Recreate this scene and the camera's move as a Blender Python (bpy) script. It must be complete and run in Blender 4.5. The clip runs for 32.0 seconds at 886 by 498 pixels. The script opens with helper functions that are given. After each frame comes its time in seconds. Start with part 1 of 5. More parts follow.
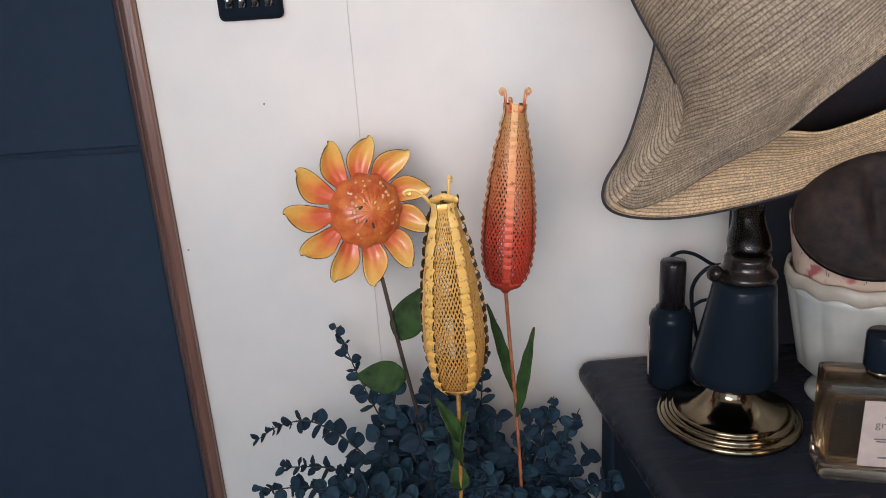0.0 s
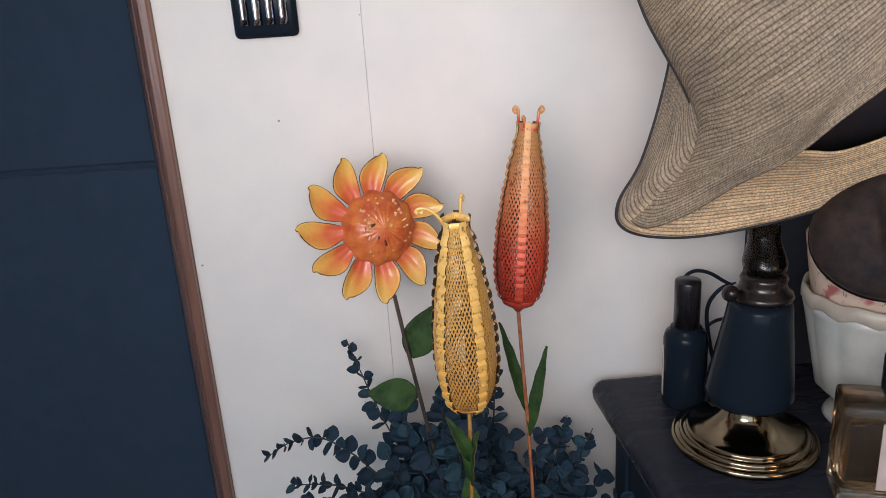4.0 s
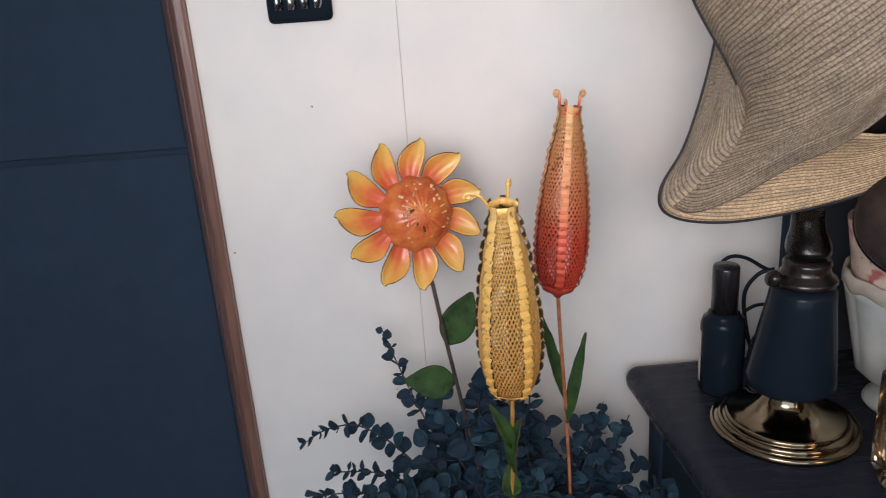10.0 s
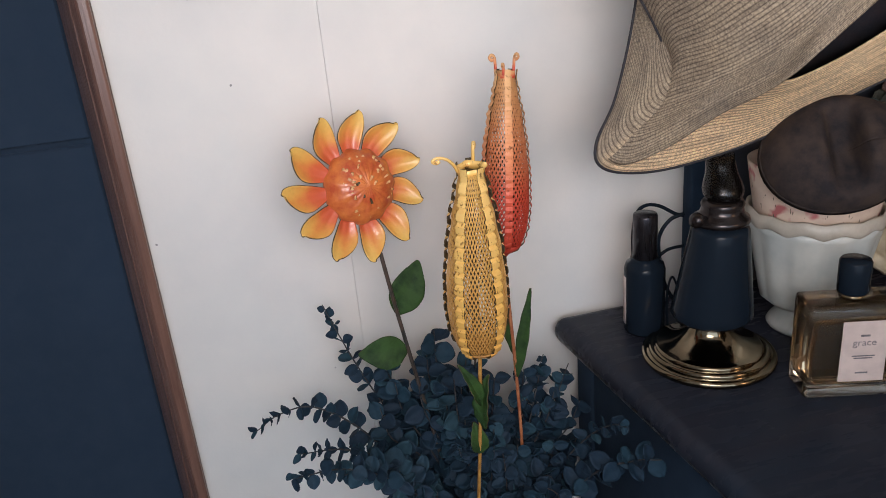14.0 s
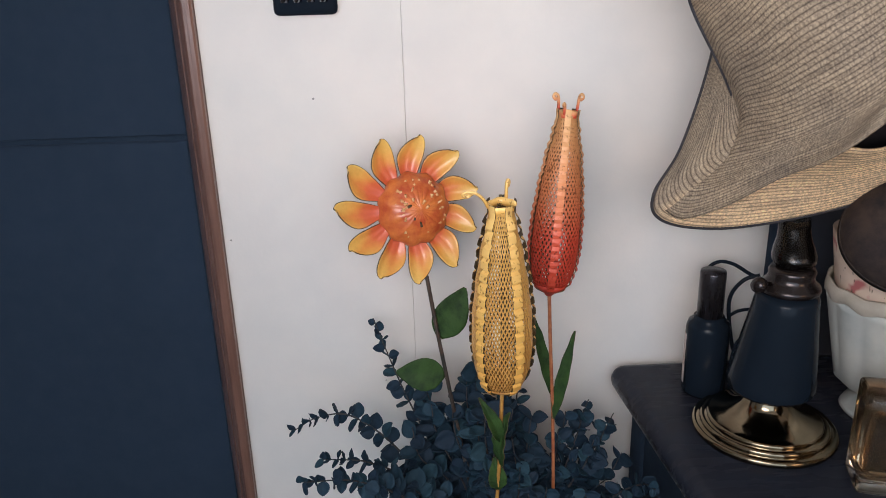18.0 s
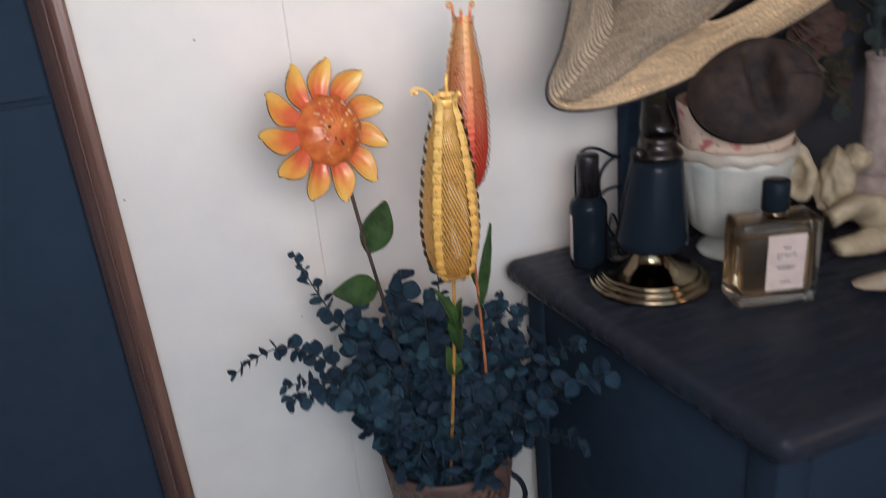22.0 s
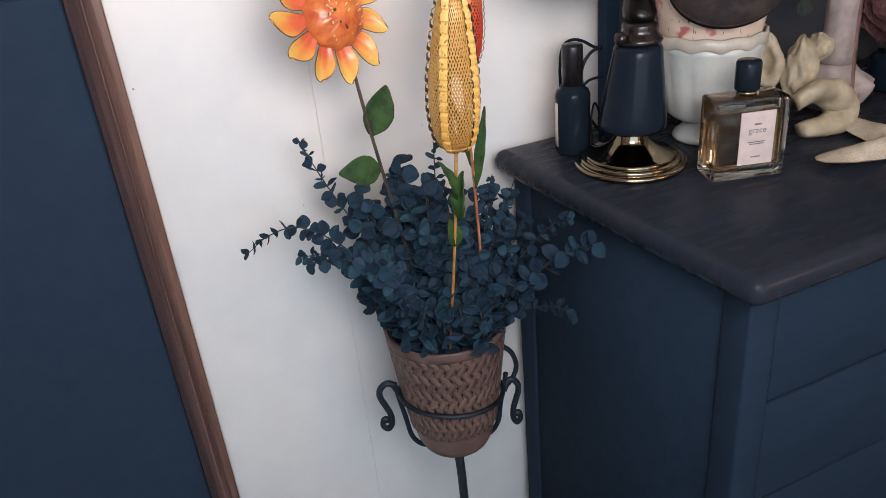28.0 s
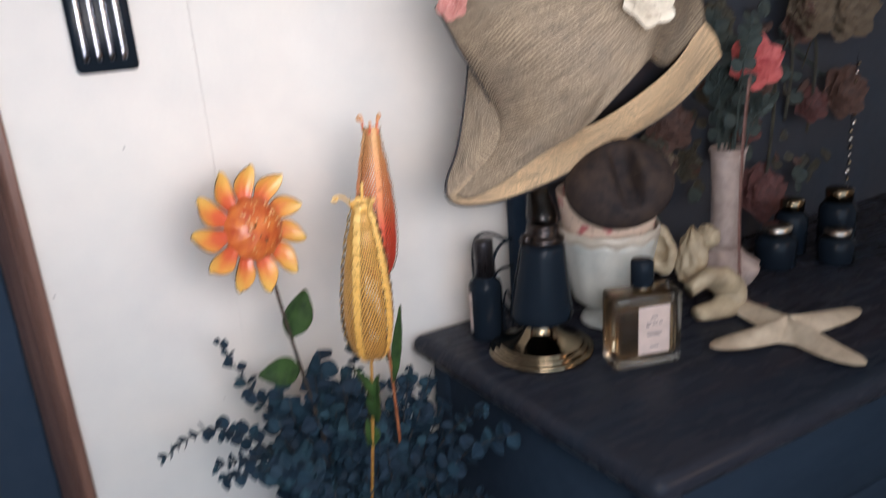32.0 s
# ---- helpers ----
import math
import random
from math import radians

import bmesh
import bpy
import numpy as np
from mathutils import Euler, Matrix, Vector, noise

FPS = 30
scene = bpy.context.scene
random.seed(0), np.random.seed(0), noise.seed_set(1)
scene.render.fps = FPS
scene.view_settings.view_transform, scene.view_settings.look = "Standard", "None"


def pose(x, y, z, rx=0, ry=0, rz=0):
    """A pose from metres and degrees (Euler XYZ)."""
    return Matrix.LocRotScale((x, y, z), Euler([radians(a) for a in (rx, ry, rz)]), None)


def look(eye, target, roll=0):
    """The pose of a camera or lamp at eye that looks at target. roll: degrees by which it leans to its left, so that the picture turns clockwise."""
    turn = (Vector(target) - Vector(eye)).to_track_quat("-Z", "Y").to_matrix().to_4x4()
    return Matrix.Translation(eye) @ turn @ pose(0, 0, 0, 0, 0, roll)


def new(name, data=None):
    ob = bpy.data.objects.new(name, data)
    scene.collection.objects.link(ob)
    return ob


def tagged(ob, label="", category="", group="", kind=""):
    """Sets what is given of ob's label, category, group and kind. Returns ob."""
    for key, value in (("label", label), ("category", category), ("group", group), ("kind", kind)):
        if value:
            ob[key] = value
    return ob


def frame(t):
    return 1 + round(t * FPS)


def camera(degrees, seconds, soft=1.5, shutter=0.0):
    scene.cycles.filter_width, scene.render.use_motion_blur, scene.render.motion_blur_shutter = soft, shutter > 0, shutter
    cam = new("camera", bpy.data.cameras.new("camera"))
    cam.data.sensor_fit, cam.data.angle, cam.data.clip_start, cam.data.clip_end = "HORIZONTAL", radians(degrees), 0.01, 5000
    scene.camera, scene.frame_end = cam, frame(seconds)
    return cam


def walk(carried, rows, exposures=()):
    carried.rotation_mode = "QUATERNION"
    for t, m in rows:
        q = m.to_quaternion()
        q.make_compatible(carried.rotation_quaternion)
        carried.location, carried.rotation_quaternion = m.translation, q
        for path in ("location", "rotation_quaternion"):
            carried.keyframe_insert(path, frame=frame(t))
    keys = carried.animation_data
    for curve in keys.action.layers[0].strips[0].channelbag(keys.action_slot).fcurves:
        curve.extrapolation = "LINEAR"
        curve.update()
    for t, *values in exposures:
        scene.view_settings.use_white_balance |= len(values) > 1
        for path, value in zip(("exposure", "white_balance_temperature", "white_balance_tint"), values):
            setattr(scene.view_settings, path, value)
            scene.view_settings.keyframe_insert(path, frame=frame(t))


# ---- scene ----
cam = camera(59.19, 32.0, soft=0.8, shutter=0.9)
# seconds, place of the eye, yaw, pitch, lean to the right
ROWS = [
    (0, -0.1298, -0.8800, 1.2247, -2.58, -19.48, 3.67),
    (0.5, -0.1290, -0.8817, 1.2262, -2.32, -19.12, 3.75),
    (1, -0.1250, -0.8823, 1.2271, -2.24, -18.99, 3.83),
    (1.5, -0.1231, -0.8825, 1.2302, -2.10, -18.80, 3.98),
    (2, -0.1205, -0.8801, 1.2272, -1.70, -18.87, 3.96),
    (2.5, -0.1226, -0.8806, 1.2290, -1.53, -18.71, 3.89),
    (3, -0.1252, -0.8790, 1.2279, -0.99, -18.75, 3.96),
    (3.5, -0.1243, -0.8765, 1.2284, -1.24, -18.53, 3.75),
    (5.5, -0.1349, -0.8786, 1.2281, -1.66, -18.42, 3.78),
    (6, -0.1342, -0.8780, 1.2279, -1.57, -18.48, 3.87),
    (6.5, -0.1312, -0.8746, 1.2276, -1.42, -18.78, 3.99),
    (7, -0.1315, -0.8714, 1.2245, -1.21, -18.89, 3.74),
    (7.5, -0.1314, -0.8704, 1.2249, -1.22, -18.81, 4.06),
    (8, -0.1329, -0.8701, 1.2276, -1.29, -18.63, 4.11),
    (8.5, -0.1331, -0.8663, 1.2269, -1.37, -18.71, 4.24),
    (9, -0.1350, -0.8659, 1.2270, -1.35, -18.66, 4.24),
    (9.5, -0.1413, -0.8676, 1.2279, -1.33, -18.79, 4.09),
    (10, -0.1575, -0.8696, 1.2267, -0.84, -19.33, 4.11),
    (10.5, -0.1809, -0.8711, 1.2335, -3.70, -19.49, 3.44),
    (11, -0.2099, -0.8666, 1.2340, -6.99, -21.03, 3.26),
    (11.5, -0.2263, -0.8534, 1.2230, -9.20, -21.95, 4.14),
    (12, -0.2290, -0.8462, 1.2200, -10.31, -22.10, 5.39),
    (12.5, -0.2346, -0.8487, 1.2185, -11.04, -22.31, 6.16),
    (13, -0.2465, -0.8577, 1.2177, -12.14, -22.21, 5.84),
    (13.5, -0.2568, -0.8673, 1.2230, -12.53, -21.87, 5.33),
    (15.5, -0.2469, -0.8661, 1.2288, -11.53, -20.93, 4.17),
    (16, -0.2164, -0.8747, 1.2325, -7.21, -20.19, 3.20),
    (16.5, -0.1858, -0.8842, 1.2312, -5.04, -20.51, 2.58),
    (17, -0.1742, -0.8840, 1.2304, -2.79, -20.42, 2.33),
    (17.5, -0.1749, -0.8804, 1.2326, -2.73, -20.15, 2.26),
    (18, -0.1682, -0.8821, 1.2341, -1.99, -19.87, 1.64),
    (18.5, -0.1642, -0.8817, 1.2355, -1.24, -19.66, 1.74),
    (19, -0.1624, -0.8788, 1.2347, -2.05, -19.92, 1.43),
    (19.5, -0.1598, -0.8817, 1.2361, -1.72, -19.48, 1.25),
    (20, -0.1648, -0.8806, 1.2341, -1.94, -19.67, 1.42),
    (20.5, -0.1927, -0.8840, 1.2335, -3.80, -19.79, 1.75),
    (21, -0.2437, -0.8849, 1.2307, -9.84, -20.82, 1.99),
    (21.5, -0.3070, -0.8879, 1.2143, -15.18, -22.06, 3.64),
    (22, -0.3365, -0.9191, 1.1949, -19.41, -22.65, 5.37),
    (22.5, -0.3591, -0.9511, 1.1787, -20.34, -24.85, 6.10),
    (23, -0.3767, -0.9654, 1.1735, -21.33, -25.23, 5.80),
    (23.5, -0.3887, -0.9749, 1.1659, -21.33, -25.81, 6.02),
    (24, -0.3928, -0.9849, 1.1618, -21.48, -26.22, 5.81),
    (24.5, -0.3964, -0.9894, 1.1612, -21.40, -26.78, 6.01),
    (25, -0.4009, -0.9924, 1.1544, -21.56, -27.00, 6.13),
    (25.5, -0.4037, -0.9894, 1.1527, -21.64, -27.57, 5.88),
    (27.5, -0.4135, -0.9802, 1.1565, -21.90, -27.34, 5.69),
    (28, -0.4122, -0.9791, 1.1631, -22.01, -27.48, 5.53),
    (28.5, -0.4190, -0.9826, 1.1709, -21.58, -26.79, 5.95),
    (29, -0.4223, -0.9883, 1.1934, -22.42, -25.39, 5.92),
    (29.5, -0.4193, -1.0001, 1.2091, -22.69, -23.40, 5.92),
    (30, -0.4145, -1.0061, 1.2112, -23.16, -22.77, 6.37),
    (30.5, -0.4093, -1.0052, 1.2138, -23.97, -22.58, 5.79),
    (31, -0.4026, -1.0055, 1.2147, -24.88, -22.07, 5.43),
    (31.5, -0.4004, -1.0010, 1.2228, -26.02, -21.59, 4.85),
    (32, -0.3874, -0.9968, 1.2551, -28.02, -18.54, 4.31),
]
walk(cam, [(t, pose(x, y, z, 90 + pitch, 0, yaw) @ pose(0, 0, 0, 0, 0, -lean)) for t, x, y, z, yaw, pitch, lean in ROWS],
     [(0, -0.36, 6500, 10), (21.6, -0.32, 6500, 10), (24.0, 0.18, 6500, 10), (28.5, 0.20, 6500, 10), (30.5, -0.04, 6500, 10), (32, -0.05, 6500, 10)])

# ---- light: blue fill through an added unseen opening, torch stand-ins beside the lens, a warm lamp across the room ----
world = bpy.data.worlds.new("blue_fill_sky")
world.use_nodes = True
world.node_tree.nodes["Background"].inputs[0].default_value = (0.455, 0.56, 0.685, 1)
world.node_tree.nodes["Background"].inputs[1].default_value = 4.7
scene.world = world


def lamp_light(name, kind, energy, color, at, target, size, size_y=0.0):
    data = bpy.data.lights.new(name, kind)
    data.energy, data.color = energy, color
    if kind == "AREA":
        data.shape, data.size, data.size_y, data.spread = "ELLIPSE", size, size_y or size, radians(104)
    else:
        data.shadow_soft_size = size
    ob = new(name, data)
    ob.matrix_world = look(at, target)
    return ob


# fixed stand-ins for the carried torch: added wide lamp softens shadows, small one glints
lamp_light("torch_glow", "AREA", 2.1, (1.0, 0.88, 0.845), (-0.22, -0.95, 1.25), (0.05, 0.0, 1.10), 0.56, 0.34)
lamp_light("torch_eye", "POINT", 3.6, (1.0, 0.93, 0.90), (-0.25, -0.98, 1.25), (0.0, 0.0, 1.02), 0.10)
lamp_light("bedside_lamp", "POINT", 13.0, (1.0, 0.66, 0.42), (0.95, -1.72, 1.40), (0, 0, 1), 0.17)


# ---- materials ----
def shader(name, base, rough=0.5, metal=0.0, coat=0.0, coat_rough=0.1):
    m = bpy.data.materials.new(name)
    m.use_nodes = True
    b = m.node_tree.nodes["Principled BSDF"]
    b.inputs["Base Color"].default_value = (*base, 1)
    b.inputs["Roughness"].default_value = rough
    b.inputs["Metallic"].default_value = metal
    b.inputs["Coat Weight"].default_value = coat
    b.inputs["Coat Roughness"].default_value = coat_rough
    return m, m.node_tree, b


def add(tree, kind, **values):
    n = tree.nodes.new(kind)
    for k, v in values.items():
        n.inputs[k.replace("_", " ")].default_value = v
    return n


def coords(tree, out="Object", scale=(1, 1, 1)):
    c, mp = tree.nodes.new("ShaderNodeTexCoord"), tree.nodes.new("ShaderNodeMapping")
    mp.inputs["Scale"].default_value = scale
    tree.links.new(c.outputs[out], mp.inputs["Vector"])
    return mp.outputs["Vector"]


def ramp(tree, fac, stops):
    r = tree.nodes.new("ShaderNodeValToRGB")
    e = r.color_ramp.elements
    while len(e) < len(stops):
        e.new(0.5)
    for el, (p, c) in zip(e, stops):
        el.position, el.color = p, (*c, 1)
    tree.links.new(fac, r.inputs["Fac"])
    return r.outputs["Color"]


def mix(tree, fac, a, b, blend="MIX"):
    n = tree.nodes.new("ShaderNodeMix")
    n.data_type, n.blend_type = "RGBA", blend
    for sock, v in ((n.inputs[0], fac), (n.inputs[6], a), (n.inputs[7], b)):
        if isinstance(v, (int, float)):
            sock.default_value = v
        elif isinstance(v, tuple):
            sock.default_value = (*v, 1)
        else:
            tree.links.new(v, sock)
    return n.outputs[2]


def grain(tree, scale, detail=4.0, out="Object", stretch=(1, 1, 1), rough=0.6):
    n = add(tree, "ShaderNodeTexNoise", Scale=scale, Detail=detail, Roughness=rough)
    tree.links.new(coords(tree, out, stretch), n.inputs["Vector"])
    return n.outputs["Fac"]


def relief(tree, bsdf, height, strength=0.2, distance=0.002, before=None):
    n = add(tree, "ShaderNodeBump", Strength=strength, Distance=distance)
    tree.links.new(height, n.inputs["Height"])
    if before is not None:
        tree.links.new(before, n.inputs["Normal"])
    tree.links.new(n.outputs["Normal"], bsdf.inputs["Normal"])
    return n.outputs["Normal"]


def two_tone(name, dark, light, scale, rough=0.5, stretch=(1, 1, 1), bump=0.2, fine=None, metal=0.0, coat=0.0, coat_rough=0.1, out="Object", lo=0.35, hi=0.65):
    """A surface that wanders between two tones, with a finer grain for its relief and gloss."""
    m, tree, b = shader(name, light, rough, metal, coat, coat_rough)
    tree.links.new(ramp(tree, grain(tree, scale, out=out, stretch=stretch), [(lo, dark), (hi, light)]), b.inputs["Base Color"])
    small = grain(tree, fine or scale * 9, out=out, stretch=stretch)
    relief(tree, b, small, bump)
    mr = add(tree, "ShaderNodeMapRange", To_Min=max(0.02, rough - 0.1), To_Max=min(1, rough + 0.12))
    tree.links.new(small, mr.inputs["Value"])
    tree.links.new(mr.outputs["Result"], b.inputs["Roughness"])
    return m




def wall_paint():
    """Off-white wall paint: broad faint stains, a fine roller grain, sparse dark specks and pits."""
    m, tree, b = shader("wall paint", (0.8, 0.76, 0.72), 0.55)
    base = ramp(tree, grain(tree, 3.0), [(0.35, (0.73, 0.70, 0.675)), (0.65, (0.83, 0.79, 0.745))])
    stain = ramp(tree, grain(tree, 7.0, 6.0), [(0.36, (0.93, 0.95, 0.96)), (0.62, (1.0, 1.0, 1.0))])
    spot = add(tree, "ShaderNodeTexVoronoi", Scale=20.0)
    tree.links.new(coords(tree), spot.inputs["Vector"])
    near = add(tree, "ShaderNodeMath")
    near.operation, near.inputs[1].default_value = "LESS_THAN", 0.026
    tree.links.new(spot.outputs["Distance"], near.inputs[0])
    pick = ramp(tree, grain(tree, 4.0, 2.0), [(0.50, (0, 0, 0)), (0.56, (1, 1, 1))])
    speck = mix(tree, 1.0, near.outputs[0], pick, "MULTIPLY")
    col = mix(tree, 1.0, base, stain, "MULTIPLY")
    tree.links.new(mix(tree, speck, col, (0.28, 0.27, 0.27)), b.inputs["Base Color"])
    fine = grain(tree, 140)
    relief(tree, b, mix(tree, 0.25, fine, grain(tree, 18)), 0.14)
    return m


WALL = wall_paint()
NIGHT = two_tone("navy dark of the doorway", (0.0125, 0.028, 0.053), (0.015, 0.032, 0.060), 4, 0.9)
# Pale so that the unseen walls bounce fill light.
ROOM = two_tone("pale grey room paint", (0.48, 0.47, 0.46), (0.60, 0.58, 0.56), 3.0, 0.7, bump=0.15)
CARPET = two_tone("carpet", (0.20, 0.19, 0.18), (0.30, 0.28, 0.26), 60, 0.95, bump=0.6)
CASING = two_tone("varnished brown wood", (0.125, 0.060, 0.045), (0.26, 0.135, 0.10), 9, 0.34, stretch=(6, 6, 0.3), bump=0.45, fine=60, coat=0.35, coat_rough=0.2)
# Navy is put into the base colour to lift the dresser's shaded tones.
DRESSER = two_tone("navy-lifted dark wood", (0.019, 0.032, 0.053), (0.022, 0.037, 0.060), 9, 0.7, stretch=(1, 5, 5), bump=0.15)
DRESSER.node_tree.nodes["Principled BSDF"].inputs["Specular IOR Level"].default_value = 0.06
DRESSER_TOP = two_tone("navy-lifted cherry top", (0.017, 0.0245, 0.038), (0.026, 0.0255, 0.034), 2.5, 0.26, stretch=(0.6, 3, 3), bump=0.02)
DRESSER_TOP.node_tree.nodes["Principled BSDF"].inputs["Specular IOR Level"].default_value = 0.09
IRON = two_tone("wrought iron", (0.008, 0.013, 0.022), (0.02, 0.028, 0.042), 40, 0.5, bump=0.3, metal=0.3)
BLACK_GLOSS = two_tone("black gloss", (0.0080, 0.0130, 0.0205), (0.0100, 0.0155, 0.0240), 6, 0.16, bump=0.02)
BLACK_GLOSS.node_tree.nodes["Principled BSDF"].inputs["Specular IOR Level"].default_value = 0.09
BRASS = two_tone("brass", (0.15, 0.118, 0.080), (0.34, 0.27, 0.18), 12, 0.06, metal=1.0, bump=0.0)


# ---- shapes ----
def part(name, bm, material, parent=None, label="", smooth=True):
    me = bpy.data.meshes.new(name)
    bmesh.ops.recalc_face_normals(bm, faces=bm.faces)
    bm.to_mesh(me)
    bm.free()
    for mt in material if isinstance(material, (list, tuple)) else [material]:
        me.materials.append(mt)
    for p in me.polygons:
        p.use_smooth = smooth
    ob = new(name, me)
    ob.parent = parent
    return tagged(ob, label)


def thing(name, label, category, group="", at=(0, 0, 0), kind=""):
    ob = new(name)
    ob.empty_display_size = 0.02
    ob.location = at
    return tagged(ob, label, category, group, kind)


def box(lo, hi, bevel=0.0, segments=2, bm=None):
    bm = bm or bmesh.new()
    lo, hi = Vector(lo), Vector(hi)
    made = bmesh.ops.create_cube(bm, size=1, matrix=Matrix.Translation((lo + hi) / 2) @ Matrix.Diagonal((*(hi - lo), 1)))
    if bevel:
        edges = list({e for v in made["verts"] for e in v.link_edges})
        bmesh.ops.bevel(bm, geom=edges, offset=bevel, segments=segments, profile=0.5, affect="EDGES")
    return bm


def lathe(profile, steps=48, bm=None, m=None, scallop=None, close=False):
    """Turns (radius, height) pairs round z. scallop(angle, share of the profile) scales the radius."""
    bm = bm or bmesh.new()
    m = m or Matrix()
    rings = []
    for k, (r, z) in enumerate(profile):
        ring = []
        for i in range(steps):
            a = math.tau * i / steps
            q = r * (scallop(a, k / (len(profile) - 1)) if scallop else 1)
            ring.append(bm.verts.new(m @ Vector((q * math.cos(a), q * math.sin(a), z))))
        rings.append(ring)
    pairs = list(zip(rings, rings[1:])) + ([(rings[-1], rings[0])] if close else [])
    for a, b in pairs:
        for i in range(steps):
            j = (i + 1) % steps
            bm.faces.new((a[i], a[j], b[j], b[i]))
    if not close:
        for ring, r in ((rings[0], profile[0][0]), (rings[-1], profile[-1][0])):
            if r > 1e-6:
                bm.faces.new(ring)
    return bm


def spline(points, steps=10, closed=False):
    """A smooth line through the points (Catmull-Rom)."""
    pts = [Vector(p) for p in points]
    n = len(pts)
    out = []
    for i in range(n if closed else n - 1):
        if closed:
            p0, p1, p2, p3 = pts[i - 1], pts[i], pts[(i + 1) % n], pts[(i + 2) % n]
        else:
            p1, p2 = pts[i], pts[i + 1]
            p0 = pts[i - 1] if i else p1 * 2 - p2
            p3 = pts[i + 2] if i + 2 < n else p2 * 2 - p1
        for k in range(steps):
            t = k / steps
            out.append(0.5 * (2 * p1 + (p2 - p0) * t + (2 * p0 - 5 * p1 + 4 * p2 - p3) * t * t + (3 * p1 - p0 - 3 * p2 + p3) * t ** 3))
    if not closed:
        out.append(pts[-1].copy())
    return out


def tube(path, radius, sides=8, bm=None, closed=False, flat=1.0):
    """A rod along a line; radius is a number or a function of the share of its length."""
    bm = bm or bmesh.new()
    n = len(path)
    side = None
    rings = []
    for i, p in enumerate(path):
        a, b = (path[i - 1], path[(i + 1) % n]) if closed else (path[max(0, i - 1)], path[min(n - 1, i + 1)])
        d = (Vector(b) - Vector(a)).normalized()
        if side is None:
            side = d.orthogonal().normalized()
        side = (side - d * side.dot(d)).normalized()
        other = d.cross(side)
        r = radius(i / max(1, n - 1)) if callable(radius) else radius
        rings.append([bm.verts.new(Vector(p) + side * (r * math.cos(math.tau * k / sides)) + other * (r * flat * math.sin(math.tau * k / sides))) for k in range(sides)])
    for i in range(n if closed else n - 1):
        a, b = rings[i], rings[(i + 1) % n]
        for k in range(sides):
            bm.faces.new((a[k], a[(k + 1) % sides], b[(k + 1) % sides], b[k]))
    if not closed:
        bm.faces.new(rings[0])
        bm.faces.new(rings[-1])
    return bm


def sheet(f, nu, nv, thick=0.001, bm=None, rim=0, uv=False, back=0):
    """A sheet f(u, v) with thickness; its edge takes material slot rim, its back slot back."""
    bm = bm or bmesh.new()
    grid = [[Vector(f(i / nu, j / nv)) for j in range(nv + 1)] for i in range(nu + 1)]
    lay = bm.loops.layers.uv.verify() if uv else None

    def normal(i, j):
        a = grid[min(nu, i + 1)][j] - grid[max(0, i - 1)][j]
        b = grid[i][min(nv, j + 1)] - grid[i][max(0, j - 1)]
        c = a.cross(b)
        return c.normalized() if c.length > 1e-12 else Vector((0, 0, 1))

    top = [[bm.verts.new(grid[i][j]) for j in range(nv + 1)] for i in range(nu + 1)]
    low = [[bm.verts.new(grid[i][j] - normal(i, j) * thick) for j in range(nv + 1)] for i in range(nu + 1)]
    for i in range(nu):
        for j in range(nv):
            for g, order in ((top, ((i, j), (i + 1, j), (i + 1, j + 1), (i, j + 1))), (low, ((i, j), (i, j + 1), (i + 1, j + 1), (i + 1, j)))):
                fc = bm.faces.new([g[a][b] for a, b in order])
                if g is low:
                    fc.material_index = back
                if uv:
                    for lp, (a, b) in zip(fc.loops, order):
                        lp[lay].uv = (a / nu, b / nv)
    ring = [(i, 0) for i in range(nu)] + [(nu, j) for j in range(nv)] + [(i, nv) for i in range(nu, 0, -1)] + [(0, j) for j in range(nv, 0, -1)]
    for a, b in zip(ring, ring[1:] + ring[:1]):
        fc = bm.faces.new((top[a[0]][a[1]], low[a[0]][a[1]], low[b[0]][b[1]], top[b[0]][b[1]]))
        fc.material_index = rim
        if uv:
            for lp, (i, j) in zip(fc.loops, (a, a, b, b)):
                lp[lay].uv = (i / nu, j / nv)
    return bm


def frame_of(origin, z, x_hint=(1, 0, 0)):
    """A pose with its z axis along z and its x axis near x_hint."""
    z = Vector(z).normalized()
    y = z.cross(Vector(x_hint)).normalized()
    x = y.cross(z)
    return Matrix.Translation(origin) @ Matrix((x, y, z)).transposed().to_4x4()


# ---- the room ----
def setting(name, bm, material, label, category, smooth=False):
    return tagged(part(name, bm, material, None, label, smooth), category=category, kind="structure")


HIGH = 2.45
wall_back = thing("wall_back", "white painted plasterboard wall with one hairline joint", "wall", kind="structure")
part("wall_panel", box((-0.396, 0, 0), (-0.1760, 0.1, HIGH), 0.0003, 1), WALL, wall_back, smooth=False)
part("wall_panel", box((-0.17572, 0, 0), (2.0, 0.1, HIGH), 0.0003, 1), WALL, wall_back, smooth=False)
part("wall_panel", box((-1.19, 0, 2.08), (-0.398, 0.1, HIGH)), WALL, wall_back, smooth=False)
part("wall_panel", box((-2.2, 0, 0), (-1.19, 0.1, HIGH)), WALL, wall_back, smooth=False)
setting("wall_left", box((-2.3, -2.6, 0), (-2.2, 0.1, HIGH)), ROOM, "plain pale grey painted bedroom wall", "wall")
setting("wall_right", box((2.0, -2.6, 0), (2.1, 0.1, HIGH)), ROOM, "plain pale grey painted bedroom wall", "wall")
# Unseen wall; its opening is added to let the blue fill in.
wall_front = thing("wall_front", "unseen pale grey wall with an opening added for blue fill light", "wall", kind="structure")
